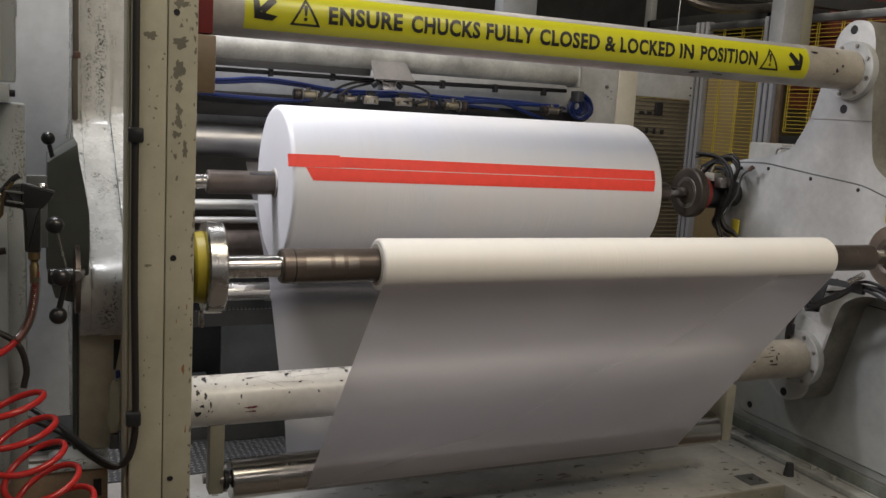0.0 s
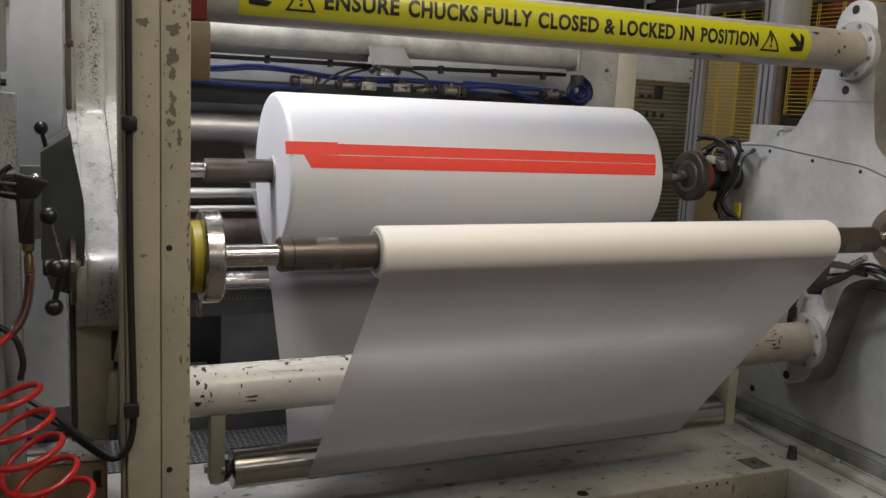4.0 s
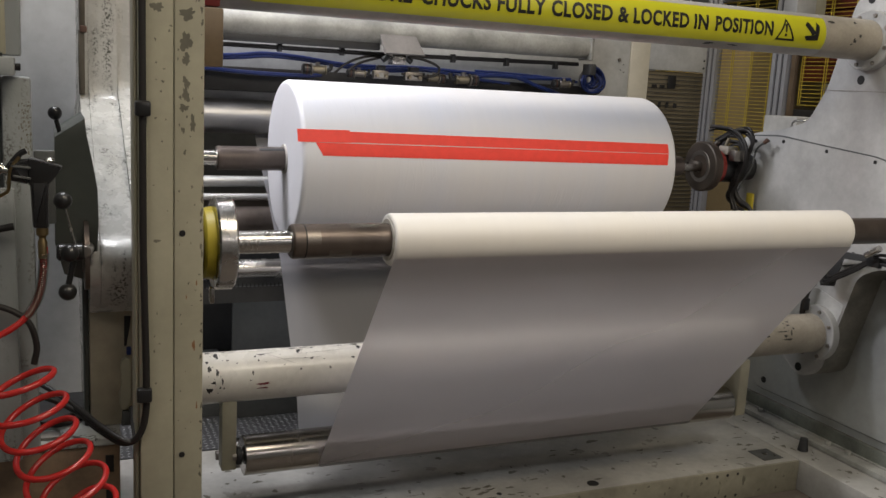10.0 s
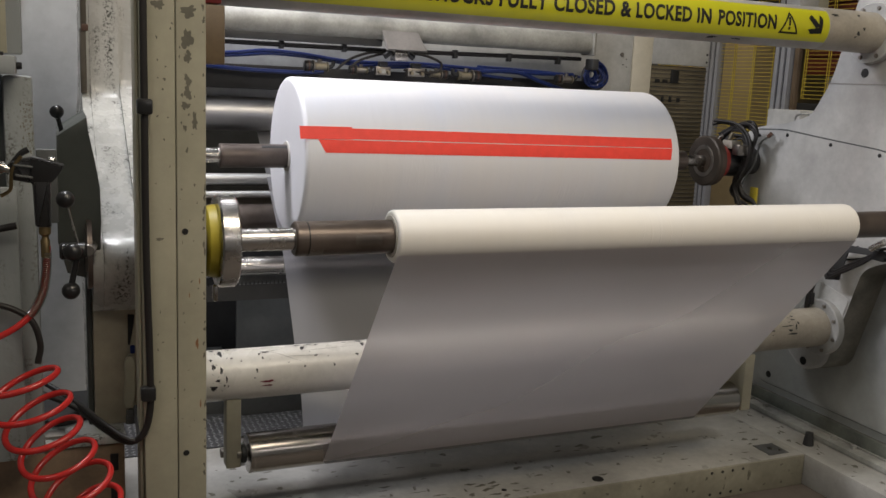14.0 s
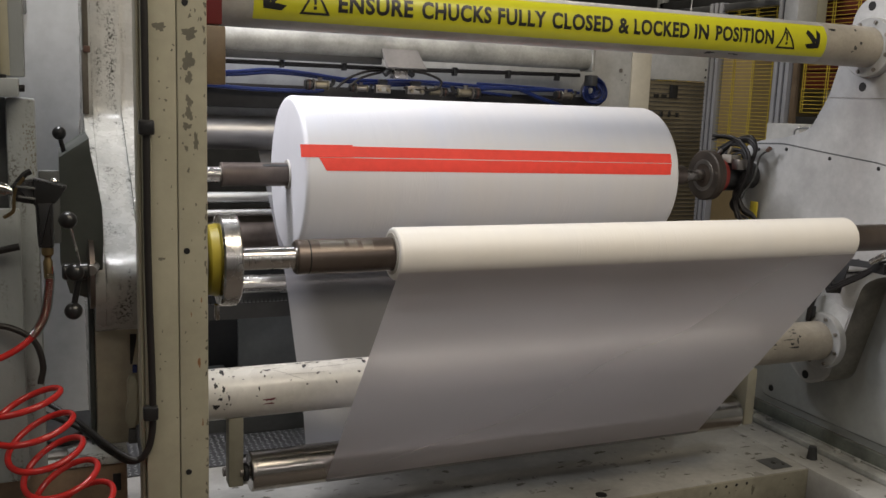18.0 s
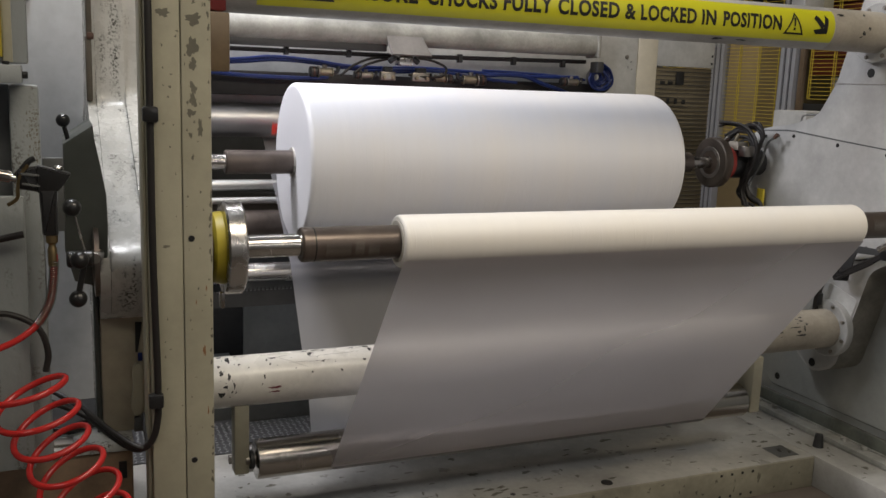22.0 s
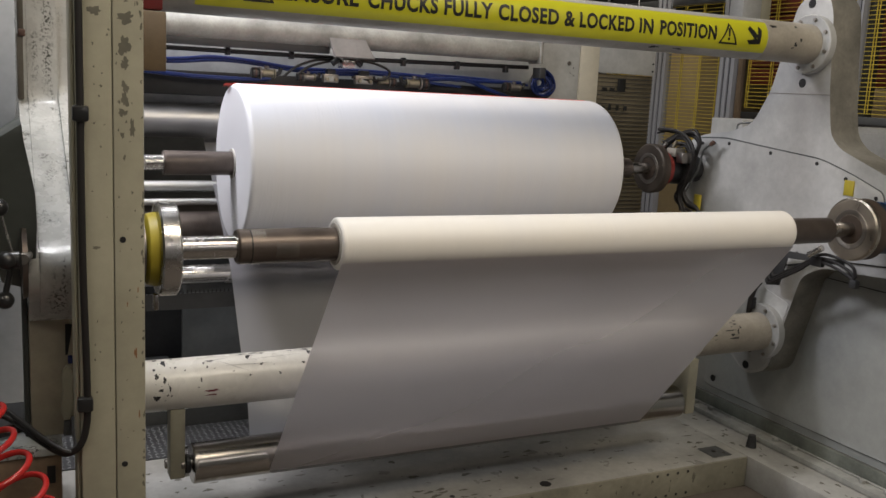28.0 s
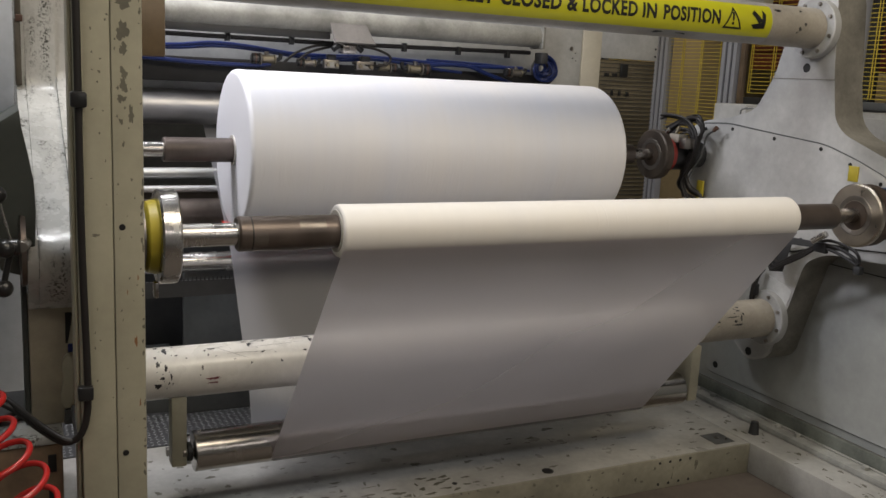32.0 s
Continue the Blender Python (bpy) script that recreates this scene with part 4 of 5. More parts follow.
M_SCRATCH = paint("greyed_scratch", (0.40, 0.385, 0.35), rough=0.5, stain=0.3)
for a, b, c, d in ((0.50, 66, 0.57, 76), (0.53, 68, 0.62, 34), (0.56, 50, 0.69, 50), (0.62, 62, 0.78, 70)):
    part("scratch", scratch(a, b, c, d), M_SCRATCH, low_bar, "faint long scratch")
part("end_sleeve", rod(2.306, 2.552, BAR_R + 0.0006, bev=0.0004, seg=64), M_BEIGE, top_bar, "beige stained end of the bar")
part("end_sleeve", rod(2.235, 2.552, 0.0706, bev=0.0004, seg=64), M_BEIGE, low_bar, "beige stained end of the bar")
top_spots = [(1.86, -54, 0.045, 9), (1.882, -57, 0.03, 7), (1.955, -54, 0.04, 6), (1.97, -58, 0.03, 5), (2.335, 38, 0.035, 9), (2.43, -10, 0.014, 14), (2.452, 4, 0.010, 12), (2.44, 44, 0.012, 10), (2.42, -20, 0.01, 6)]
tagged(part("chipped_paint", chips(top_spots, lambda u, v: on_bar(u, radians(v), BAR_R + 0.0010)), M_BARE_BLACK, top_bar, "black scuffs in the paint"), kind="stuff")

bed_spots = [(0.35 + 2.1 * rng.random(), 0.475 + 0.56 * rng.random() ** 1.5, 0.006 + 0.03 * rng.random() ** 2, 0.004 + 0.016 * rng.random() ** 2) for _ in range(150)]
bed_spots += [(0.5 + 0.9 * rng.random(), 0.475 + 0.12 * rng.random(), 0.01 + 0.03 * rng.random(), 0.004 + 0.012 * rng.random()) for _ in range(40)]
bed_spots += [(0.30 + 0.75 * rng.random(), 0.46 + 0.16 * rng.random(), 0.006 + 0.018 * rng.random() ** 2, 0.004 + 0.010 * rng.random()) for _ in range(45)]
bed_spots = [(u, v, w * 1.4, h * 1.4) for u, v, w, h in bed_spots]
tagged(part("chipped_paint", chips(bed_spots, lambda u, v: (u, v, 0.1153)), M_BARE, bed, "dark chips and oil spots on the bed"), kind="stuff")
beam_spots = [(2.515 + 0.11 * rng.random(), -0.25 + 1.2 * rng.random(), 0.006 + 0.016 * rng.random(), 0.006 + 0.03 * rng.random()) for _ in range(46)]
tagged(part("chipped_paint", chips(beam_spots, lambda u, v: (u, v, 0.1163)), M_BARE, bed, "dark chips on the side beam"), kind="stuff")
edge_spots = [(1.2 + 1.25 * rng.random(), 0.008 + 0.095 * rng.random(), 0.006 + 0.012 * rng.random(), 0.006 + 0.018 * rng.random() ** 2) for _ in range(30)] + [(2.243, 0.07, 0.014, 0.045)]
tagged(part("chipped_paint", chips(edge_spots, lambda u, v: (u, 0.4516, v)), M_BARE, bed, "dark chips on the front edge"), kind="stuff")
hatch = part("cover_plate", box(2.362, 2.452, 0.485, 0.575, 0.1150, 0.1172, 0.001), M_DARKGREY, bed, "dark square cover plate")
part("screw", pin((2.405, 0.532, 0.1172), (0, 0, 1), 0.009, 0.004), M_STEEL, hatch)
part("screw", pin((2.43, 0.51, 0.1172), (0, 0, 1), 0.006, 0.004), M_STEEL, hatch)
part("plug", pin((1.64, 0.50, 0.1145), (0, 0, 1), 0.02, 0.003), M_BARE_BLACK, bed)
part("plug", pin((1.30, 0.52, 0.1145), (0, 0, 1), 0.009, 0.002), M_BARE_BLACK, bed)

# ---------------------------------------------------------------- toothed strip, panel and floor behind the film
knife = thing("toothed_strip", label="dark serrated cutting strip under a guide roller", category="cutting strip")
bm = box(0.32, 2.4, 1.098, 1.104, 0.64, 0.694, 0.0)
part("blade", bm, M_DARK, knife)
bm = bmesh.new()
for k in range(150):
    x = 0.33 + 0.0137 * k
    a, b, c = bm.verts.new((x, 1.0975, 0.693)), bm.verts.new((x + 0.0062, 1.0975, 0.693)), bm.verts.new((x + 0.0031, 1.0975, 0.707))
    bm.faces.new((a, b, c))
tagged(part("teeth", bm, M_INK, knife), kind="stuff")
gp = thing("guard_panel", label="dark grey sheet steel guard panel", category="panel")
part("sheet", box(0.60, 2.5, 1.385, 1.40, 0.118, 0.690, 0.003), M_DARKGREY, gp)
part("top_flange", box(0.60, 2.5, 1.36, 1.40, 0.691, 0.70, 0.002), M_DARKGREY, gp)
solid("back_panel", box(0.15, 2.6, 1.75, 1.78, 0.0, 0.86, 0.003), M_DARK, "black steel panel behind the rollers", "panel")
solid("low_cabinet", box(0.25, 0.598, 1.50, 1.70, 0.0, 0.30, 0.004), M_DARKGREY, "grey steel box behind the lower tie bar", "box")
tread = thing("tread_plate", label="steel chequer plate behind the machine bed", category="tread plate")
part("sheet", box(0.1, 2.55, 1.118, 1.43, 0.10, 0.117, 0.001), M_DARK, tread)
bm = bmesh.new()
for i in range(92):
    for j in range(13):
        x, y = 0.13 + 0.0215 * i, 1.130 + 0.0225 * j
        a = radians(45 if (i + j) % 2 else -45)
        L, w = 0.0105, 0.0026
        c, s = math.cos(a), math.sin(a)
        base = [(x + c * L, y + s * L), (x - s * w, y + c * w), (x - c * L, y - s * L), (x + s * w, y - c * w)]
        vs = [bm.verts.new((p, q, 0.117)) for p, q in base]
        t = bm.verts.new((x, y, 0.1188))
        for k in range(4):
            bm.faces.new((vs[k], vs[(k + 1) % 4], t))
tagged(part("studs", bm, M_MIDGREY, tread), kind="stuff")

# rollers and pipes seen between the shafts
idler("idler_roller", 1.45, 1.010, 0.021, 0.20, 2.3, M_ROD, "thin bright guide rod behind the rear roll")
idler("idler_roller", 1.42, 0.957, 0.013, 0.20, 2.3, M_ROD, "thin bright guide rod behind the rear roll")
idler("idler_roller", 1.40, 0.872, 0.052, 0.30, 2.3, M_BROWNSTEEL, "dark browned guide roller behind the rear roll")

# ---------------------------------------------------------------- rear cross beam, hoses and fittings
beam = thing("cross_pipe", label="pale grey round cross pipe behind the rear roll", category="pipe")
part("pipe", rod(0.16, 2.07, 0.046, 1.45, 1.582, 0.002, 48), M_PIPE, beam)
part("end_plate", box(2.058, 2.072, 1.40, 1.50, 1.53, 1.64, 0.003), M_PIPE, beam)
part("drop_plate", box(2.06, 2.09, 1.40, 1.46, 1.47, 1.515, 0.003), M_DARK, beam)
solid("rear_board", box(0.16, 2.22, 1.66, 1.70, 1.30, 1.80, 0.003), M_WHITE, "white painted cross board", "board")
solid("dark_beam", box(0.16, 2.15, 1.56, 1.65, 1.335, 1.425, 0.005), M_BLACKSTEEL, "black steel cross beam above a guide roller", "beam")
solid("black_rail", box(0.16, 1.15, 1.43, 1.46, 1.514, 1.543, 0.004), M_DARK, "black steel rail below the cross pipe", "rail")
tray = thing("cable_conduit", label="black cable conduit with clips", category="conduit")
part("conduit", tube([(0.16, 1.50, 1.502), (1.2, 1.50, 1.502), (2.06, 1.50, 1.515)], 0.0085, 10), M_RUBBER, tray)
for x in (0.78, 1.02, 1.25, 1.48, 1.72, 1.95, 0.55):
    part("clip", box(x - 0.009, x + 0.009, 1.487, 1.513, 1.487, 1.521, 0.003), M_BLACK, tray)


def hose(name, pts, r, mat, label, cat="hose", group=""):
    return solid(name, tube(spline(pts, 8), r, 10), mat, label, cat, group)


BH = "blue air hoses"
for pts, r in (([(0.36, 1.54, 1.452), (0.60, 1.53, 1.464), (0.733, 1.53, 1.478), (0.871, 1.53, 1.472), (1.025, 1.53, 1.456), (1.16, 1.53, 1.454), (1.336, 1.53, 1.459), (1.519, 1.53, 1.454), (1.776, 1.53, 1.445), (2.046, 1.53, 1.449)], 0.0075),
               ([(0.36, 1.55, 1.447), (0.60, 1.545, 1.454), (0.75, 1.545, 1.468), (0.90, 1.545, 1.462), (1.06, 1.545, 1.445), (1.20, 1.545, 1.440), (1.34, 1.54, 1.447)], 0.006),
               ([(0.36, 1.54, 1.425), (0.60, 1.53, 1.409), (0.725, 1.53, 1.405), (0.884, 1.53, 1.405), (0.95, 1.53, 1.412)], 0.008),
               ([(1.50, 1.52, 1.425), (1.64, 1.52, 1.444), (1.776, 1.525, 1.446), (1.885, 1.53, 1.415), (1.969, 1.53, 1.392), (2.03, 1.53, 1.37)], 0.0085),
               ([(1.10, 1.52, 1.440), (1.25, 1.51, 1.450), (1.42, 1.51, 1.447), (1.60, 1.51, 1.428), (1.75, 1.52, 1.418)], 0.006),
               ([(1.60, 1.54, 1.462), (1.80, 1.54, 1.458), (1.95, 1.54, 1.452), (2.09, 1.545, 1.440)], 0.005)):
    hose("air_hose", pts, r, M_BLUE, "blue air hose along the cross beam", group=BH)
KH = "black cables on the cross beam"
hose("sensor_cable", [(1.17, 1.48, 1.495), (1.10, 1.47, 1.487), (1.03, 1.46, 1.46), (0.98, 1.46, 1.42)], 0.005, M_RUBBER, "thin black sensor cable", "cable", KH)
hose("sensor_cable", [(1.20, 1.48, 1.495), (1.13, 1.46, 1.48), (1.07, 1.45, 1.46), (1.03, 1.45, 1.43)], 0.005, M_RUBBER, "thin black sensor cable", "cable", KH)
hose("sensor_cable", [(1.27, 1.48, 1.497), (1.34, 1.46, 1.49), (1.40, 1.45, 1.465), (1.39, 1.45, 1.435), (1.33, 1.45, 1.425), (1.25, 1.46, 1.432)], 0.005, M_RUBBER, "thin black looped sensor cable", "cable", KH)

M_BRASSY = metal("dirty_brass", (0.36, 0.32, 0.24), 0.5, 0.5)
hood = thing("sensor_hood", label="grey sheet metal hood over cables on the cross pipe", category="sensor cover")
hood_bm = bmesh.new()
vs = [hood_bm.verts.new(p) for p in ((1.135, 1.415, 1.590), (1.275, 1.415, 1.590), (1.305, 1.36, 1.505), (1.150, 1.36, 1.505),
                                     (1.135, 1.425, 1.600), (1.275, 1.425, 1.600), (1.310, 1.37, 1.500), (1.145, 1.37, 1.500))]
for q in ((0, 1, 2, 3), (7, 6, 5, 4), (0, 4, 5, 1), (1, 5, 6, 2), (2, 6, 7, 3), (3, 7, 4, 0)):
    hood_bm.faces.new([vs[i] for i in q])
part("cover", hood_bm, M_HOOD, hood)
part("stem", box(1.19, 1.245, 1.40, 1.46, 1.465, 1.505, 0.004), M_STEEL, hood)
part("gland", pin((1.18, 1.42, 1.495), (-0.8, 0, -0.6), 0.011, 0.03), M_BLACK, hood)
part("gland", pin((1.25, 1.42, 1.495), (0.8, 0, -0.6), 0.011, 0.03), M_BLACK, hood)
AF = "air fittings"


def air_fitting(x, z, mat, flip=1.0, size=1.0):
    """A small pneumatic fitting: knurled knob, ring, body, hex nut and a push-in elbow."""
    rg = thing("air_fitting", x, 1.47, z, "small brass and black air fitting under the hoses", "air fitting", AF)
    rg.scale = (flip * size, size, size)
    part("body", rod(-0.026, 0.020, 0.015, bev=0.003, seg=20), mat, rg)
    knob = part("knob", rod(-0.064, -0.034, 0.020, bev=0.004, seg=16), M_BLACK, rg, "black knob")
    part("band", rod(-0.052, -0.046, 0.0206, bev=0.001, seg=20), M_HUB, knob, "dark red band on the knob")
    part("ring", rod(-0.0335, -0.0265, 0.0225, bev=0.002, seg=24), M_DULL, rg, "dull steel ring")
    part("nut", pin((-0.006, 0, 0.011), (0, 0, 1), 0.009, 0.016, 0.001, 6), M_DULL, rg)
    part("elbow", tube(spline([(0.018, 0, 0), (0.034, 0, 0.0), (0.044, 0, 0.006), (0.047, 0, 0.022)], 6), 0.008, 10), M_BLACK, rg, "black push-in elbow")
    part("collar", rod(0.0202, 0.027, 0.0175, bev=0.002, seg=24), M_BRASSY, rg)
    return rg


def valve_block(x, z, w):
    """A small solenoid valve: steel block, black coil, white label and two ports."""
    vb = thing("solenoid_valve", x, 1.465, z, "small steel and black solenoid valve under the hoses", "valve", "solenoid valves")
    part("block", box(-w, w, -0.014, 0.014, -0.016, 0.016, 0.003), M_DULL, vb)
    part("coil_case", box(-w * 0.55, w * 0.55, -0.016, 0.012, 0.0165, 0.036, 0.003), M_BLACK, vb, "black coil case")
    part("sticker", box(-w * 0.5, w * 0.3, -0.0158, -0.0142, -0.009, 0.007, 0.0), M_PIPE, vb, "pale label")
    for d in (-0.6, 0.6):
        port = part("port", pin((d * w, -0.013, -0.004), (0, -1, 0), 0.007, 0.014, 0.001, 12), M_BRASSY, vb)
        port.name = "port"
    return vb


air_fitting(0.925, 1.430, M_BRASSY)
air_fitting(1.085, 1.424, M_DULL, 1.0, 0.8)
air_fitting(1.385, 1.422, M_BRASSY, -1.0, 0.85)
air_fitting(1.512, 1.422, M_BRASSY, -1.0, 1.1)
air_fitting(1.985, 1.428, M_DULL, 1.0, 0.9)
valve_block(1.165, 1.424, 0.030)
valve_block(1.300, 1.424, 0.036)

coil = thing("hose_coil", label="hank of blue air hose hanging on the wall post", category="hose coil")
for k in range(9):
    r = 0.020 + 0.0044 * k
    pts = [(2.153 + 0.004 * math.sin(2.3 * k) + r * math.cos(a) + (0.003 + 0.0008 * k) * math.sin(2 * a + 1.9 * k), 1.56 - 0.006 * k + 0.006 * math.sin(2 * a + k), 1.452 + 0.004 * math.cos(1.7 * k) + r * 0.98 * math.sin(a)) for a in (2 * math.pi * i / 36 for i in range(37))]
    part("loop", tube(pts, 0.0048, 8, cap=False), M_BLUE, coil)
black_coil = thing("hose_coil", label="hank of black hose hanging behind the blue hose", category="hose coil")
for k in range(8):
    r = 0.026 + 0.0048 * k
    pts = [(2.192 + r * math.cos(a) + 0.004 * math.sin(2 * a + 1.3 * k), 1.625 - 0.004 * k + 0.004 * math.sin(3 * a + k), 1.447 + r * math.sin(a)) for a in (2 * math.pi * i / 36 for i in range(37))]
    part("loop", tube(pts, 0.0055, 8, cap=False), M_RUBBER, black_coil)

# ---------------------------------------------------------------- wall post and guards behind
post = thing("wall_post", label="white machine post with a folded return", category="post")
part("front_face", box(2.13, 2.49, 1.75, 1.95, 0.0, 1.715, 0.004), M_WHITE, post)
part("return_face", box(2.492, 2.60, 1.746, 1.95, 0.0, 1.715, 0.006), paint("ivory_post_paint", (0.62, 0.58, 0.48), rough=0.45, stain=0.2), post, "ivory folded return")
part("bolt", pin((2.43, 1.749, 1.555), (0, -1, 0), 0.009, 0.006), M_DULL, post)
for x, z in ((2.44, 1.51), (2.455, 1.535), (2.46, 1.50)):
    part("screw", pin((x, 1.749, z), (0, -1, 0), 0.003, 0.002), M_BLACK, post)

M_TAN = paint("tan_paint", (0.24, 0.20, 0.125), rough=0.6, stain=0.45)
panel = thing("slotted_guard", label="dark slotted steel guard below a white board", category="guard panel")
part("board", box(2.86, 3.29, 2.2, 2.22, 1.537, 1.75, 0.003), M_WHITE, panel, "white board")
part("frame", box(2.83, 3.30, 2.225, 2.235, 0.0, 1.532, 0.003), M_TAN, panel)
bm = bmesh.new()
for k in range(34):
    z = 0.75 + 0.023 * k
    box(2.84, 3.29, 2.207, 2.212, z, z + 0.0045, 0, bm)
tagged(part("bar_grid", bm, M_DARK, panel), kind="stuff")
for x, z, w, h in ((2.95, 1.44, 0.03, 0.02), (3.0, 1.44, 0.03, 0.02), (3.05, 1.44, 0.05, 0.07), (2.92, 1.34, 0.015, 0.02), (2.96, 1.34, 0.015, 0.02), (3.0, 1.34, 0.015, 0.03), (3.05, 1.34, 0.015, 0.03), (3.10, 1.34, 0.02, 0.025), (2.98, 1.24, 0.04, 0.05)):
    part("slot", box(x, x + w, 2.196, 2.203, z, z + h, 0.001), M_INK, panel)
for z in (1.60, 1.56):
    part("screw", pin((3.275, 2.199, z), (0, -1, 0), 0.006, 0.003), M_BLACK, panel)


def alu_post(y, w=0.045, z1=2.1):
    p = thing("fence_post", 4.2, y, 0, "grey aluminium profile post of the machine fence", "fence post", "fence posts")
    part("web", box(-0.02, 0.02, -w / 2, w / 2, 0, z1, 0.002), M_POSTGREY, p)
    rib = w * 0.24
    for c in (-0.38 * w, 0.38 * w) if w < 0.08 else (-0.38 * w, 0.0, 0.38 * w):
        part("lip", box(-0.030, -0.0195, c - rib / 2, c + rib / 2, 0, z1, 0.001), M_POSTGREY, p)
    for c in (0.0,) if w < 0.08 else (-0.19 * w, 0.19 * w):
        part("groove", box(-0.0215, -0.0195, c - 0.05 * w, c + 0.05 * w, 0, z1, 0.0), M_BLACKSTEEL, p, "dark slot of the profile")
    part("foot", box(-0.05, 0.05, -0.05, 0.05, 0.0, 0.012, 0.002), M_DULL, p)
    return p


for y, w in ((4.55, 0.045), (3.265, 0.13), (2.60, 0.13), (1.64, 0.05), (0.2, 0.05)):
    alu_post(y, w)
solid("door_frame", box(4.185, 4.215, 2.478, 2.515, 0.0, 2.04, 0.003), M_BROWN, "dark brown frame beside the fence post", "frame")
solid("fence_rail", box(4.18, 4.22, 0.2, 4.6, 2.045, 2.09, 0.003), M_ALU, "grey aluminium top rail of the fence", "fence rail", "fence rails")
solid("fence_rail", box(4.17, 4.21, 0.2, 1.66, 1.335, 1.375, 0.003), M_DARKGREY, "dark lower rail of the fence", "fence rail", "fence rails")
for y0, y1, z0, z1 in ((3.33, 4.5, 0.9, 2.04), (2.68, 3.20, 1.0, 2.04), (1.68, 2.43, 1.39, 2.04), (0.25, 1.60, 1.39, 2.04)):
    mesh = thing("wire_panel", label="yellow welded wire fence panel", category="fence panel", group="wire panels")
    bm = bmesh.new()
    z = z0
    while z < z1:
        box(4.193, 4.197, y0, y1, z, z + 0.0034, 0, bm)
        z += 0.0235
    y = y0
    k = 0
    while y < y1:
        box(4.188, 4.192, y, y + 0.0042, z0, z1, 0, bm)
        y += 0.017 if k % 2 == 0 else 0.165
        k += 1
    tagged(part("wire_grid", bm, M_WIRE, mesh), kind="stuff")

# goods and cabinets behind the fence
M_CARD = paint("cardboard", (0.37, 0.285, 0.155), rough=0.75, stain=0.2)
M_REDCARD = paint("red_brown_goods", (0.11, 0.018, 0.012), rough=0.5, stain=0.3)
for k in (1, 2):
    solid("carton", box(5.2, 6.0, 3.46 + 0.56 * k, 4.00 + 0.56 * k, 0.0, 1.95, 0.01), M_CARD, "tall tan carton standing behind the fence", "carton", "cartons")
for k in range(7):
    z = 1.56 + 0.13 * k
    solid("red_crate", box(5.2, 5.9, 1.55, 3.48, z, z + 0.122, 0.008), M_REDCARD, "red-brown crate in a stack behind the fence", "crate", "crates")
solid("carton", box(5.18, 5.9, 1.50, 2.45, 1.36, 1.555, 0.006), M_CARD, "tan carton under the red crates", "carton", "cartons")
rack = thing("storage_rack", label="grey storage rack with dark shelves behind the fence", category="storage rack")
for y in (1.46, 3.50, 5.05):
    part("upright", box(5.02, 5.08, y, y + 0.09, 0.0, 3.2, 0.004), M_MIDGREY, rack)
part("upright", box(5.01, 5.08, 2.222, 2.288, 0.0, 3.2, 0.004), M_DARK, rack, "dark perforated upright")
part("shelf", box(5.02, 6.0, 1.5, 3.49, 1.25, 1.355, 0.004), M_DARK, rack, "dark steel shelf")
part("shelf", box(5.02, 6.1, 3.15, 5.1, 2.2, 2.3, 0.004), M_DARK, rack, "dark steel shelf")
for k in range(3):
    cab = thing("steel_cabinet", label="light grey steel cabinet behind the fence", category="cabinet", group="cabinets")
    y0 = 0.55 + 0.52 * k
    part("body", box(4.6, 5.0, y0, y0 + 0.48, 0.0, 1.31, 0.005), M_WHITE, cab)
    part("door", box(4.585, 4.599, y0 + 0.02, y0 + 0.46, 0.1, 1.28, 0.003), M_WHITE, cab)
    part("edge", box(4.575, 4.598, y0 + 0.485, y0 + 0.515, 0.0, 1.31, 0.002), M_DARK, cab)

# white beam and dark steelwork above
solid("machine_upright", box(1.84, 2.01, 1.72, 1.80, 1.60, 4.0, 0.004), M_MIDGREY, "grey steel upright above the cross pipe", "beam")
solid("roof_beam", box(3.60, 3.73, 1.90, 2.0, 1.70, 4.0, 0.004), M_WHITE, "white steel upright behind the upper tie bar", "beam")
solid("roof_beam", box(3.7305, 3.80, 1.902, 1.998, 1.70, 4.0, 0.004), M_CREAM, "cream edge of a steel upright", "beam")
for k, (x0, x1, y, z0, z1) in enumerate(((-5, 10, 2.3, 2.14, 2.22), (-5, 10, 3.6, 2.34, 2.42), (-5, 10, 2.9, 2.54, 2.64))):
    solid("roof_truss", box(x0, x1, y, y + 0.08, z0, z1, 0.004), M_DARKGREY, "dark steel member in the roof", "truss")
hose("air_pipe", [(3.6, 3.0, 2.30), (3.75, 2.9, 2.18), (4.0, 2.8, 2.14), (4.5, 2.7, 2.2)], 0.03, M_DULL, "dull steel pipe above the fence", "pipe")
lever = thing("hanging_ring", label="small steel ring hanging over the tie bar", category="ring")
pts = [(2.86 + 0.018 * math.cos(a), 1.88, 1.83 + 0.018 * math.sin(a)) for a in (2 * math.pi * i / 20 for i in range(21))]
part("ring", tube(pts, 0.004, 8, cap=False), M_STEEL, lever)
part("wire", tube([(2.90, 1.88, 1.76), (2.98, 1.88, 6.0)], 0.003, 8), M_ALU, lever)

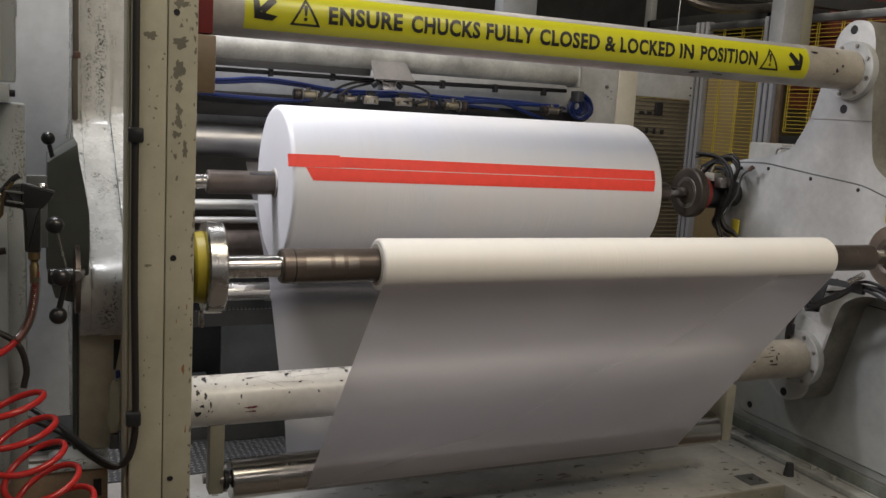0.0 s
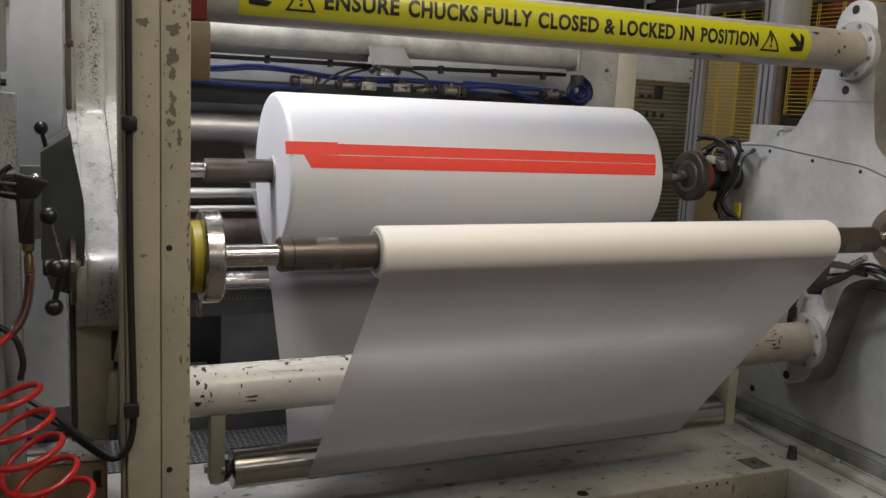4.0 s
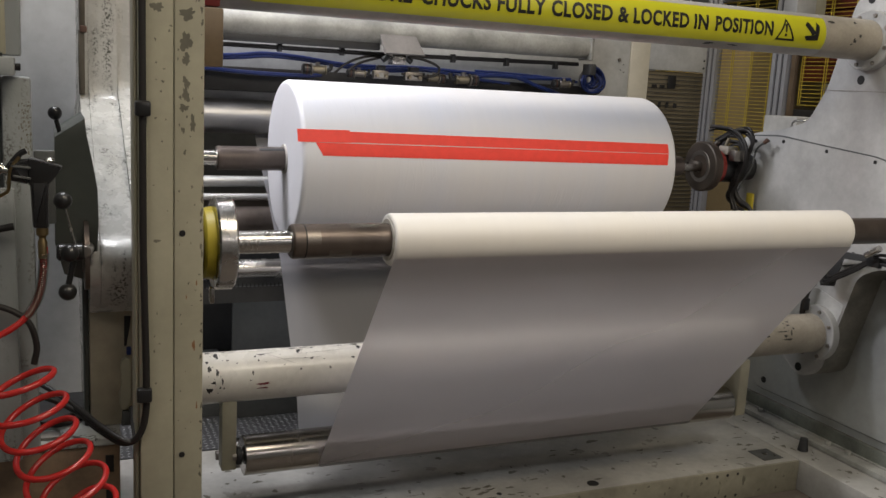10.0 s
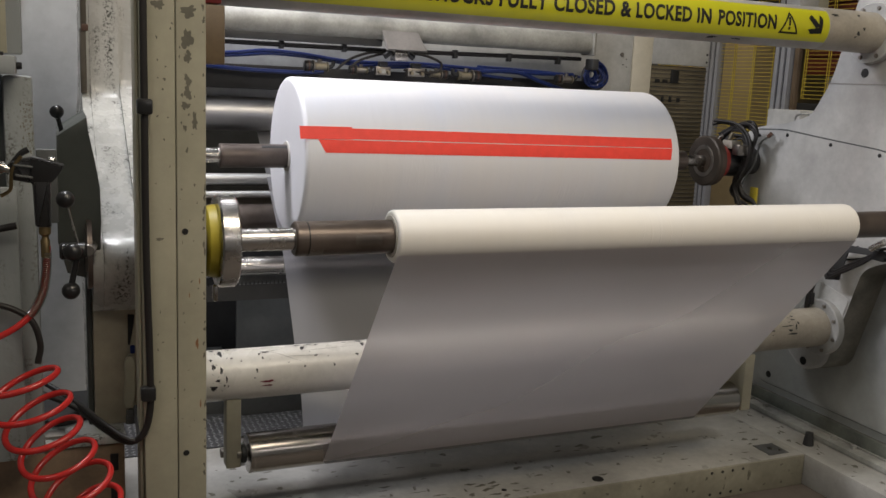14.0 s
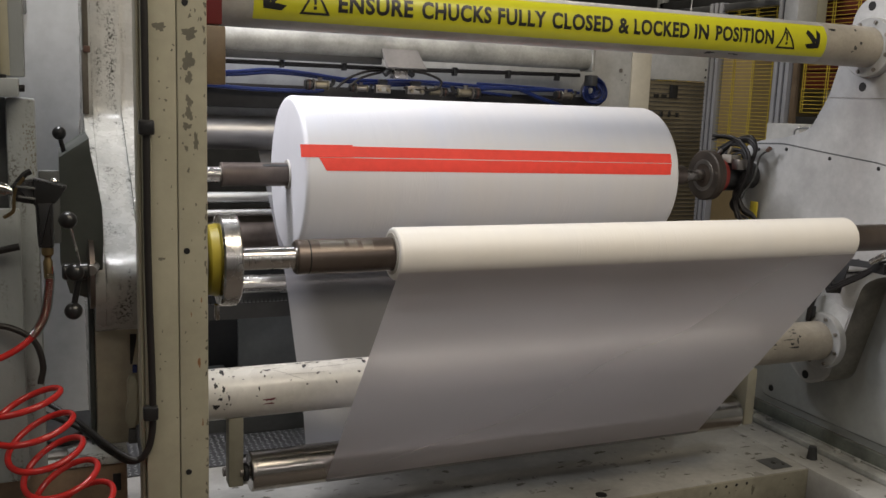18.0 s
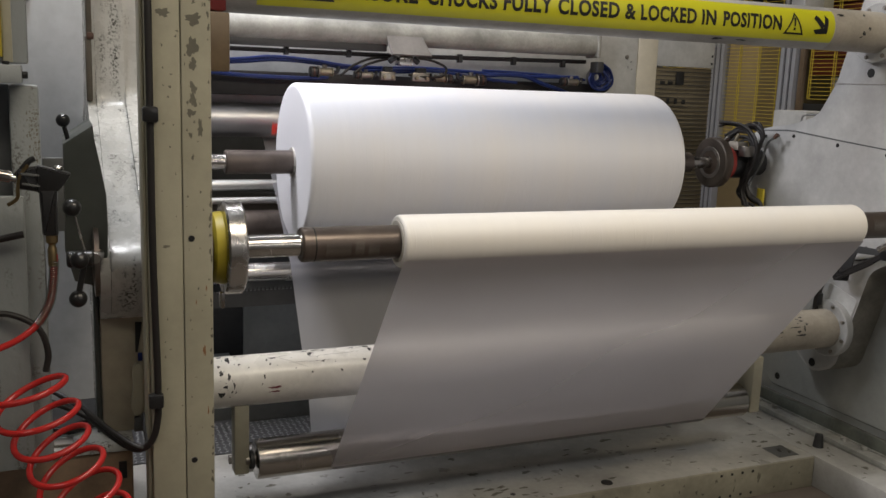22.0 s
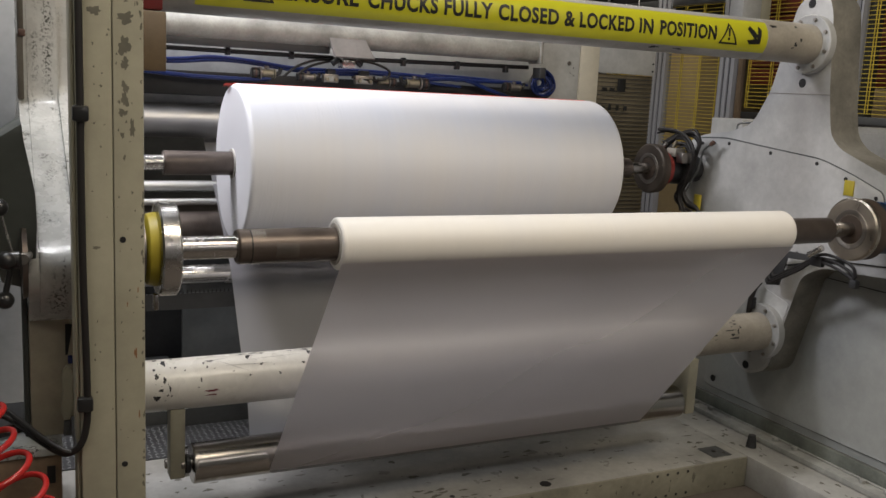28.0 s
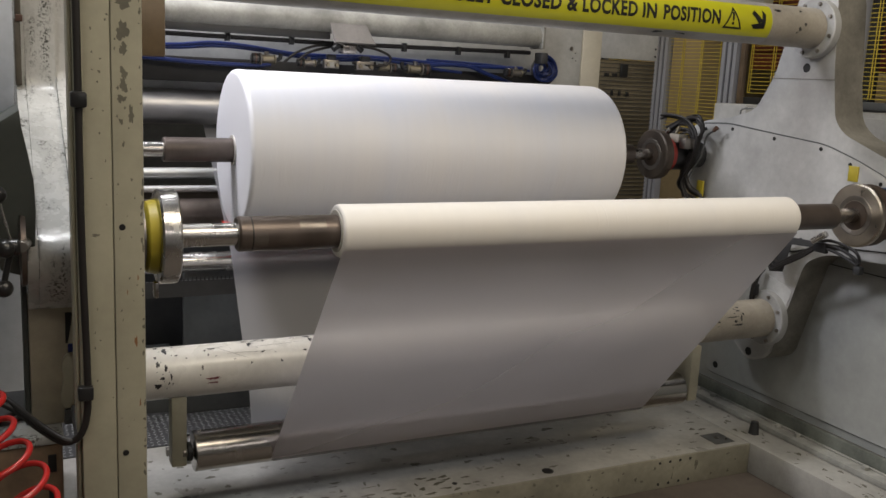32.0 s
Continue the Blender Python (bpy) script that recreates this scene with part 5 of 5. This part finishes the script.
# ---------------------------------------------------------------- chuck cables on the far turret arm
cb = thing("chuck_cables", label="bundle of black cables at the rear chuck", category="cable bundle", group="chuck cables")
MAIN = [(2.44, 1.033, 1.225), (2.47, 0.99, 1.265), (2.48, 0.945, 1.284), (2.48, 0.893, 1.284), (2.485, 0.868, 1.252), (2.48, 0.882, 1.20), (2.48, 0.909, 1.12), (2.485, 0.938, 1.058), (2.495, 0.92, 1.009), (2.51, 0.872, 0.985), (2.52, 0.85, 0.93)]
SECOND = [(2.44, 1.070, 1.290), (2.45, 1.02, 1.292), (2.46, 0.962, 1.285), (2.46, 0.90, 1.256), (2.46, 0.870, 1.21), (2.465, 0.884, 1.15), (2.47, 0.922, 1.086), (2.48, 0.945, 1.03), (2.49, 0.92, 0.97)]
INNER = [(2.43, 1.00, 1.205), (2.45, 0.965, 1.24), (2.47, 0.925, 1.235), (2.475, 0.91, 1.19), (2.47, 0.925, 1.12), (2.475, 0.955, 1.05), (2.48, 0.93, 0.98)]
for path, dx, dy, dz, r in ((MAIN, 0, 0, 0, 0.0078), (MAIN, 0.012, 0.013, -0.012, 0.0066), (MAIN, -0.008, 0.026, -0.024, 0.0060), (MAIN, 0.004, 0.006, 0.011, 0.0045), (SECOND, 0, 0, 0, 0.0066), (SECOND, 0.008, 0.016, -0.012, 0.0045),
                            (INNER, 0, 0, 0, 0.0062), (INNER, 0.008, 0.018, -0.008, 0.0055), (INNER, -0.006, -0.014, -0.014, 0.0048)):
    part("cable", tube(spline([(x + dx, y + dy * (1 + 0.4 * math.sin(2.1 * k + 40 * dz)), z + dz * (1 + 0.4 * math.cos(1.7 * k + 50 * dy))) for k, (x, y, z) in enumerate(path)], 8), r, 10), M_RUBBER, cb)
part("cable", tube(spline([(2.54, 0.84, 1.255), (2.51, 0.868, 1.222), (2.50, 0.880, 1.145), (2.50, 0.915, 1.092), (2.50, 0.94, 1.05)], 8), 0.0042, 8), M_DARKGREY, cb, "thin grey cable")
for p, d, r, l, mat in (((2.42, 1.015, 1.21), (0.3, -0.5, 0.8), 0.009, 0.035, M_STEEL), ((2.425, 0.95, 1.225), (0.2, -0.3, 0.9), 0.007, 0.03, M_BRASSY), ((2.52, 0.845, 1.245), (0, -0.6, 0.5), 0.008, 0.02, M_HUBBROWN)):
    part("gland", pin(p, d, r, l), mat, cb, "small metal cable gland")
part("tag", box(2.548, 2.556, 0.905, 0.945, 0.965, 1.04, 0.003), M_YELLOWPAINT, cb, "yellow tag")
cb2 = thing("chuck_cables", label="bundle of black cables under the front chuck", category="cable bundle", group="chuck cables")
for k, (dy, dz) in enumerate(((0, 0), (-0.012, 0.016), (0.012, -0.014))):
    part("cable", tube(spline([(2.53, 0.49 + dy, 0.83 + dz), (2.51, 0.455 + dy, 0.79 + dz), (2.50, 0.395 + dy, 0.818 + dz), (2.50, 0.313 + dy, 0.866 + dz), (2.50, 0.251 + dy, 0.906 + dz), (2.50, 0.186 + dy, 0.908 + dz), (2.50, 0.12 + dy, 0.89 + dz), (2.50, 0.095 + dy * 0.3, 0.868 + dz * 0.3)], 8), 0.0055, 10), M_RUBBER, cb2)
part("plug", pin((2.47, 0.262, 0.918), (0.0, -0.83, 0.55), 0.011, 0.062), M_CHROME, cb2, "chrome connector")
part("knob", box(2.487, 2.510, 0.078, 0.106, 0.838, 0.866, 0.006), M_DARK, cb2, "dark stained plug")
part("clamp", box(2.49, 2.51, 0.225, 0.275, 0.880, 0.915, 0.004), M_BLACK, cb2, "black cable clamp")
part("bracket", prism([(0.436, 0.903), (0.16, 0.915), (0.16, 0.898), (0.40, 0.880), (0.425, 0.775), (0.485, 0.765), (0.487, 0.868)], 2.52, 2.526, 0.001), M_DARK, cb2, "dark bent bracket")
hk = thing("flange_clip", label="black clip and cable on the lower flange", category="clip")
part("clip", box(2.535, 2.552, 0.55, 0.58, 0.655, 0.70, 0.004), M_BLACK, hk)
part("cable", tube(spline([(2.545, 0.575, 0.62), (2.54, 0.57, 0.67), (2.545, 0.56, 0.73), (2.56, 0.55, 0.76)], 6), 0.010, 10), M_RUBBER, hk)
part("tag", box(2.570, 2.5755, 0.202, 0.241, 1.124, 1.175, 0.001), M_YELLOWPAINT, spider, "yellow sticker")
part("handle", tube(spline([(2.70, 0.90, 1.29), (2.70, 0.90, 1.325), (2.70, 0.86, 1.335), (2.70, 0.76, 1.335), (2.70, 0.74, 1.31)], 5), 0.004, 8), M_ALU, spider, "thin wire handle")

solid("junction_box", box(3.30, 3.55, 1.50, 1.72, 0.0, 1.335, 0.006), M_WHITE, "white steel box behind the turret arm", "box")

# brown stop block at the column top
M_BLOCK = paint("dark_brown_paint", (0.17, 0.12, 0.07), rough=0.4, stain=0.4)
blk = thing("stop_block", label="brown painted block with a red cap behind the column", category="block")
part("block", box(0.255, 0.368, 0.26, 0.40, 1.412, 1.545, 0.004), M_BLOCK, blk)
part("cap", box(0.26, 0.362, 0.27, 0.39, 1.548, 1.95, 0.004), plain("dull_red_paint", (0.13, 0.012, 0.012), 0.5), blk, "dark red cap")

# ---------------------------------------------------------------- left of the column: chuck handle, air gun, hoses
caliper = thing("brake_caliper", label="dark grey angular brake housing on the turret arm", category="brake housing")
bm = prism([(-0.057, 1.307), (-0.006, 1.272), (-0.003, 1.079), (-0.018, 1.02), (-0.060, 1.006), (-0.076, 1.062), (-0.078, 1.122), (-0.077, 1.179), (-0.069, 1.229), (-0.060, 1.276)], -0.13, 0.12, 0.003)
part("housing", turned(bm, pose(0, 0, 0, 0, 0, 90)), M_CALIPER, caliper)
part("plate", lathe([(0.0605, 0.02), (0.0605, 0.064), (0.052, 0.066), (0.048, 0.02)], -0.125, 1.055, 40), M_BROWNSTEEL, caliper, "browned round plate")
handle = thing("star_handle", label="black three-armed star handle with ball knobs", category="handle")
part("hub", pin((0.050, -0.215, 1.078), (-1, 0, 0), 0.015, 0.045, 0.004, 24), M_BLACK, handle)
part("axle", pin((0.052, -0.215, 1.078), (0.1, 1, -0.1), 0.010, 0.09), M_DULL, handle)
for p, q, r, mat in (((0.036, -0.215, 1.09), (0.019, -0.215, 1.165), 0.0022, M_CHROME), ((0.034, -0.215, 1.07), (0.022, -0.215, 1.012), 0.0052, M_BLACK)):
    part("arm", tube([p, q], r, 12), mat, handle)
for p in ((0.017, -0.215, 1.169), (0.022, -0.215, 1.007), (0.026, -0.245, 1.082)):
    part("knob", ball(p, 0.0155), M_BLACK, handle, "black ball knob")
lev = thing("lever", label="small black lever with a ball knob", category="lever")
part("arm", tube([(0.018, -0.08, 1.265), (0.010, -0.08, 1.30)], 0.0042, 10), M_BLACK, lev)
part("knob", ball((0.008, -0.08, 1.312), 0.0125), M_BLACK, lev, "black ball knob")

mg = thing("machine_guard", label="pale grey flat machine guard", category="guard")
part("panel", box(-1.2, 0.15, 1.0, 1.03, 0.0, 3.0, 0.003), M_GUARD, mg)
latch = part("latch_plate", box(-0.099, -0.065, 0.985, 0.999, 1.590, 1.66, 0.006), M_MIDGREY, mg, "small grey latch plate")
part("latch_pin", pin((-0.082, 0.984, 1.622), (0, -1, 0), 0.008, 0.02), M_DULL, latch)
base = thing("low_unit", label="low machine unit with worn white top and brown face", category="machine unit")
part("top_plate", box(-0.8, 0.115, -0.125, 0.0, 0.676, 0.692, 0.003), speckled("worn_white_top_paint", (0.55, 0.57, 0.57), 0.01, 0.4), base, "worn white top plate")
part("face", box(-0.8, 0.112, -0.12, 0.0, 0.0, 0.675, 0.004), paint("worn_brown_face_paint", (0.34, 0.235, 0.15), rough=0.45, stain=0.5, scale=1.6), base, "brown painted face")
part("rear_box", box(-0.8, 0.112, 0.003, 0.30, 0.0, 0.645, 0.004), M_DARK, base, "black rear part")
arm_post = thing("arm_post", label="olive brown plate under the turret arm with a pale strip", category="post")
part("post", box(0.061, 0.150, -0.06, -0.004, 0.6925, 0.95, 0.003), M_OLIVE, arm_post)
part("edge_plate", box(0.050, 0.0605, -0.055, -0.01, 0.6925, 1.02, 0.003), M_CALIPER, arm_post, "dark edge plate")


def upright(pts, y0, y1, bev, r=0.004):
    """A polygon of (x, z) drawn out along Y."""
    return turned(prism(rounded([(-x, z) for x, z in pts], r, 3), y0, y1, bev), pose(0, 0, 0, 0, 0, 90))


part("slot", upright([(0.1255, 0.918), (0.1275, 0.918), (0.138, 0.917), (0.136, 0.896), (0.129, 0.856), (0.125, 0.856)], -0.0622, -0.0602, 0, 0.0005), M_INK, arm_post, "dark slot")
part("plug", box(0.129, 0.138, -0.066, -0.0603, 0.838, 0.855, 0.002), M_BLUE, arm_post, "small blue plug")
part("pale_strip", upright([(0.118, 0.825), (0.125, 0.836), (0.134, 0.833), (0.137, 0.818), (0.135, 0.783), (0.137, 0.759), (0.132, 0.730), (0.122, 0.725), (0.115, 0.738), (0.114, 0.758), (0.119, 0.784), (0.118, 0.808)], -0.0735, -0.0605, 0.002, 0.003), M_CREAM, arm_post, "pale strip")
part("foot_clip", upright([(0.120, 0.7235), (0.136, 0.7225), (0.1375, 0.693), (0.118, 0.693)], -0.072, -0.0605, 0.002, 0.002), M_DARKGREY, arm_post, "grey clip")
solid("relay_box", box(-0.105, -0.055, -0.085, -0.045, 0.6925, 0.722, 0.003), M_BLACK, "small black box on the low unit", "box")
solid("loose_bracket", box(-0.045, 0.005, -0.11, -0.075, 0.6925, 0.699, 0.002), M_DULL, "flat dull steel offcut on the low unit", "bracket")
for z in (0.62, 0.55, 0.48):
    part("slot", box(0.085, 0.100, -0.1235, -0.1195, z, z + 0.035, 0.001), M_INK, base)
guard = thing("side_cabinet", label="white cabinet side with scuffed edges", category="cabinet")
part("upper_post", box(-0.30, -0.042, -0.22, -0.18, 1.41, 2.4, 0.004), M_SCUFFED, guard)
part("yellow_edge", box(-0.30, -0.079, -0.232, -0.2215, 1.42, 2.4, 0.002), M_YELLOWPAINT, guard, "yellow edge strip")
part("bracket", box(-0.30, -0.052, -0.25, -0.17, 1.378, 1.408, 0.003), M_SCUFFED, guard)
part("screw", pin((-0.053, -0.21, 1.392), (1, 0, 0), 0.006, 0.01), M_BLACK, guard)
part("screw", pin((-0.075, -0.225, 1.408), (0, 0, 1), 0.006, 0.006), M_BLACK, guard)
part("frame_post", box(-0.075, -0.029, -0.20, -0.15, 0.70, 1.376, 0.006), M_SCUFFED, guard)
part("trim", box(-0.0785, -0.064, -0.2245, -0.2205, 1.412, 2.4, 0.001), M_CREAM, guard, "cream trim strip")
scr = [(-0.049 + 0.019 * rng.random() ** 0.7, 1.245 + 0.09 * rng.random(), 0.001 + 0.0035 * rng.random(), 0.001 + 0.006 * rng.random()) for _ in range(170)]
tagged(part("chipped_paint", chips(scr, lambda u, v: (u, -0.2004, v)), M_BARE, guard, "blackened scratches in the paint"), kind="stuff")
part("recess", box(-0.30, -0.076, -0.155, -0.145, 0.7, 1.376, 0.002), M_DARKGREY, guard, "dark recess")
part("lower_panel", box(-0.30, -0.058, -0.215, -0.2015, 0.70, 1.19, 0.004), M_SCUFFED, guard)
solid("hose_bracket", box(-0.028, 0.006, -0.16, -0.145, 1.119, 1.250, 0.003), M_DARKGREY, "dark grey mounting plate behind the air gun", "plate")
hose("drain_hose", [(-0.12, -0.23, 1.115), (-0.085, -0.235, 1.123), (-0.06, -0.235, 1.128)], 0.006, M_RUBBER, "short black hose end")

gun = thing("air_gun", label="black air blow gun with brass fittings hanging up", category="air gun")
G = -0.30
M_BRASS = metal("brass", (0.34, 0.25, 0.13), 0.35, 0.4)
part("grip", upright([(-0.032, 1.213), (-0.004, 1.213), (-0.005, 1.136), (-0.029, 1.137)], G - 0.013, G + 0.013, 0.005), M_BLACK, gun)
part("head", upright([(-0.034, 1.252), (0.018, 1.238), (0.006, 1.220), (-0.004, 1.208), (-0.034, 1.206)], G - 0.012, G + 0.012, 0.003), M_BLACK, gun)
part("barrel", upright([(-0.064, 1.243), (-0.033, 1.250), (-0.033, 1.208), (-0.064, 1.214)], G - 0.012, G + 0.012, 0.005), M_BLACK, gun)
part("rib", upright([(-0.058, 1.240), (-0.030, 1.237), (-0.030, 1.233), (-0.058, 1.236)], G - 0.0155, G - 0.0115, 0.001), M_DARKGREY, gun)
part("rib", upright([(-0.056, 1.224), (-0.030, 1.220), (-0.030, 1.216), (-0.056, 1.220)], G - 0.0155, G - 0.0115, 0.001), M_DARKGREY, gun)
part("nozzle", tube([(-0.064, G, 1.229), (-0.16, G, 1.250)], 0.0065, 12), M_CHROME, gun, "chrome nozzle")
part("nozzle_tip", tube([(-0.072, G, 1.231), (-0.098, G, 1.237)], 0.0105, 12), M_STEEL, gun)
part("button", ball((-0.002, G, 1.246), 0.008, 16, (1, 1, 0.6)), M_CHROME, gun)
part("hook", tube(spline([(-0.036, G, 1.262), (-0.046, G, 1.256), (-0.060, G, 1.238), (-0.070, G, 1.225)], 6), 0.005, 8), M_BLACK, gun)
part("trigger", tube(spline([(-0.046, G - 0.01, 1.252), (-0.058, G - 0.01, 1.235), (-0.062, G - 0.01, 1.215), (-0.064, G - 0.01, 1.198), (-0.078, G - 0.01, 1.188)], 6), 0.003, 8), M_BRASS, gun, "brass trigger lever")
coupling = part("coupling", lathe([(0, 0.0), (0, 0.0095), (0.012, 0.0095), (0.016, 0.0055), (0.020, 0.0055), (0.024, 0.0075), (0.052, 0.0070), (0.052, 0)], 0, 0, 20), M_BRASS, gun, "brass coupling")
coupling.matrix_basis = Matrix.Translation((-0.0155, G, 1.137)) @ pose(0, 0, 0, 0, 90, 0)

red = thing("coiled_hose", label="red spiral air hose hanging below the air gun", category="hose")
lead = spline([(-0.013, G, 1.104), (-0.016, G, 1.06), (-0.024, G, 1.02), (-0.045, G, 0.985), (-0.08, G - 0.01, 0.962), (-0.13, G - 0.02, 0.945),
               (-0.17, G - 0.03, 0.925), (-0.18, G - 0.05, 0.905), (-0.15, G - 0.06, 0.894)], 10)
part("lead", tube(lead, 0.0055, 12), M_RED, red)
turns = []
N = 7.0
for k in range(int(36 * N) + 1):
    u = k / 36
    a = 2 * math.pi * u + math.pi * 0.9
    rad = 0.055 + 0.004 * math.sin(1.7 * u)
    cx, cz = -0.072 + 0.0195 * u, 0.908 - 0.0465 * u
    turns.append((cx + rad * math.cos(a), -0.34 + rad * math.sin(a), cz + 0.020 * math.cos(a) + (0.004 + 0.003 * u) * math.sin(a)))
part("coil", tube(turns, 0.0054, 12), M_RED, red)
wire = []
for k in range(34 * 10):
    u = 2.0 + 27.0 * k / 340
    i = int(u)
    p, d = lead[i].lerp(lead[i + 1], u - i), (lead[i + 1] - lead[i]).normalized()
    side = d.cross(Vector((0, 1, 0))).normalized()
    a = 2 * math.pi * k / 10
    wire.append(p + 0.0074 * (math.cos(a) * side + math.sin(a) * side.cross(d)))
part("spring_guard", tube(wire, 0.0009, 6), M_STEEL, red, "fine steel spring round the hose")
hose("black_hose", [(-0.14, -0.22, 0.985), (-0.09, -0.23, 0.99), (-0.045, -0.235, 0.965), (-0.03, -0.235, 0.92), (-0.035, -0.235, 0.885)], 0.0055, M_RUBBER, "black rubber hose at the cabinet")
for pts, r in (([(-0.16, -0.03, 0.699), (-0.10, -0.07, 0.699), (-0.05, -0.035, 0.700), (0.0, -0.05, 0.700), (0.05, -0.022, 0.700)], 0.006),
               ([(-0.14, -0.05, 0.712), (-0.08, -0.02, 0.712), (-0.02, -0.065, 0.711), (0.03, -0.03, 0.712), (0.048, -0.02, 0.708)], 0.005)):
    hose("black_hose", pts, r, M_RUBBER, "thin black hose lying tangled on the low unit")


# ---------------------------------------------------------------- what moves
def smooth_steps(keys, t):
    """Monotone cubic through (time, value) keys."""
    ts, vs = [k[0] for k in keys], [k[1] for k in keys]
    if t <= ts[0]:
        return vs[0]
    if t >= ts[-1]:
        return vs[-1]
    sl = [(vs[i + 1] - vs[i]) / (ts[i + 1] - ts[i]) for i in range(len(ts) - 1)]
    tan = [0.0] + [0.0 if a * b <= 0 else 2 * a * b / (a + b) for a, b in zip(sl, sl[1:])] + [sl[-1]]
    i = max(k for k in range(len(ts) - 1) if ts[k] <= t)
    h = ts[i + 1] - ts[i]
    u = (t - ts[i]) / h
    return ((2 * u ** 3 - 3 * u * u + 1) * vs[i] + (u ** 3 - 2 * u * u + u) * h * tan[i]
            + (3 * u * u - 2 * u ** 3) * vs[i + 1] + (u ** 3 - u * u) * h * tan[i + 1])


REAR_TURNS = [(0, 0), (20.3, 0), (20.8, 0.01), (21.0, 0.080), (21.1, 0.110), (21.2, 0.148), (21.7, 0.40), (21.9, 0.545), (22.1, 0.70), (22.38, 1.0),
              (23.21, 2.0), (23.88, 3.0), (24.43, 4.0), (24.95, 5.0), (25.46, 6.0), (27.585, 10.0), (28.118, 11.0), (28.636, 12.0),
              (30.19, 15.0), (30.74, 16.0), (31.28, 17.0), (31.82, 18.0), (32.0, 18.34)]


def spin_rows(axis, turns, step=1):
    y, z = axis
    rows = []
    for k in range(0, 961, step):
        t = k / 30
        rows.append((t, pose(0, y, z, 360 * (turns(t) % 1.0))))
    return rows


def motions():
    fast = spin_rows(FRONT, lambda t: 7.05 * t)
    walk(front_roll, fast)
    walk(front_shaft, fast)
    walk(lower_roller, spin_rows(ROLLER, lambda t: 7.2 * t + 0.2))
    rear = [(0.0, pose(0, *REAR, 0))] + [r for r in spin_rows(REAR, lambda t: smooth_steps(REAR_TURNS, t), 2) if r[0] > 20.1]
    walk(rear_roll, rear)
    walk(rear_shaft, rear)


motions()
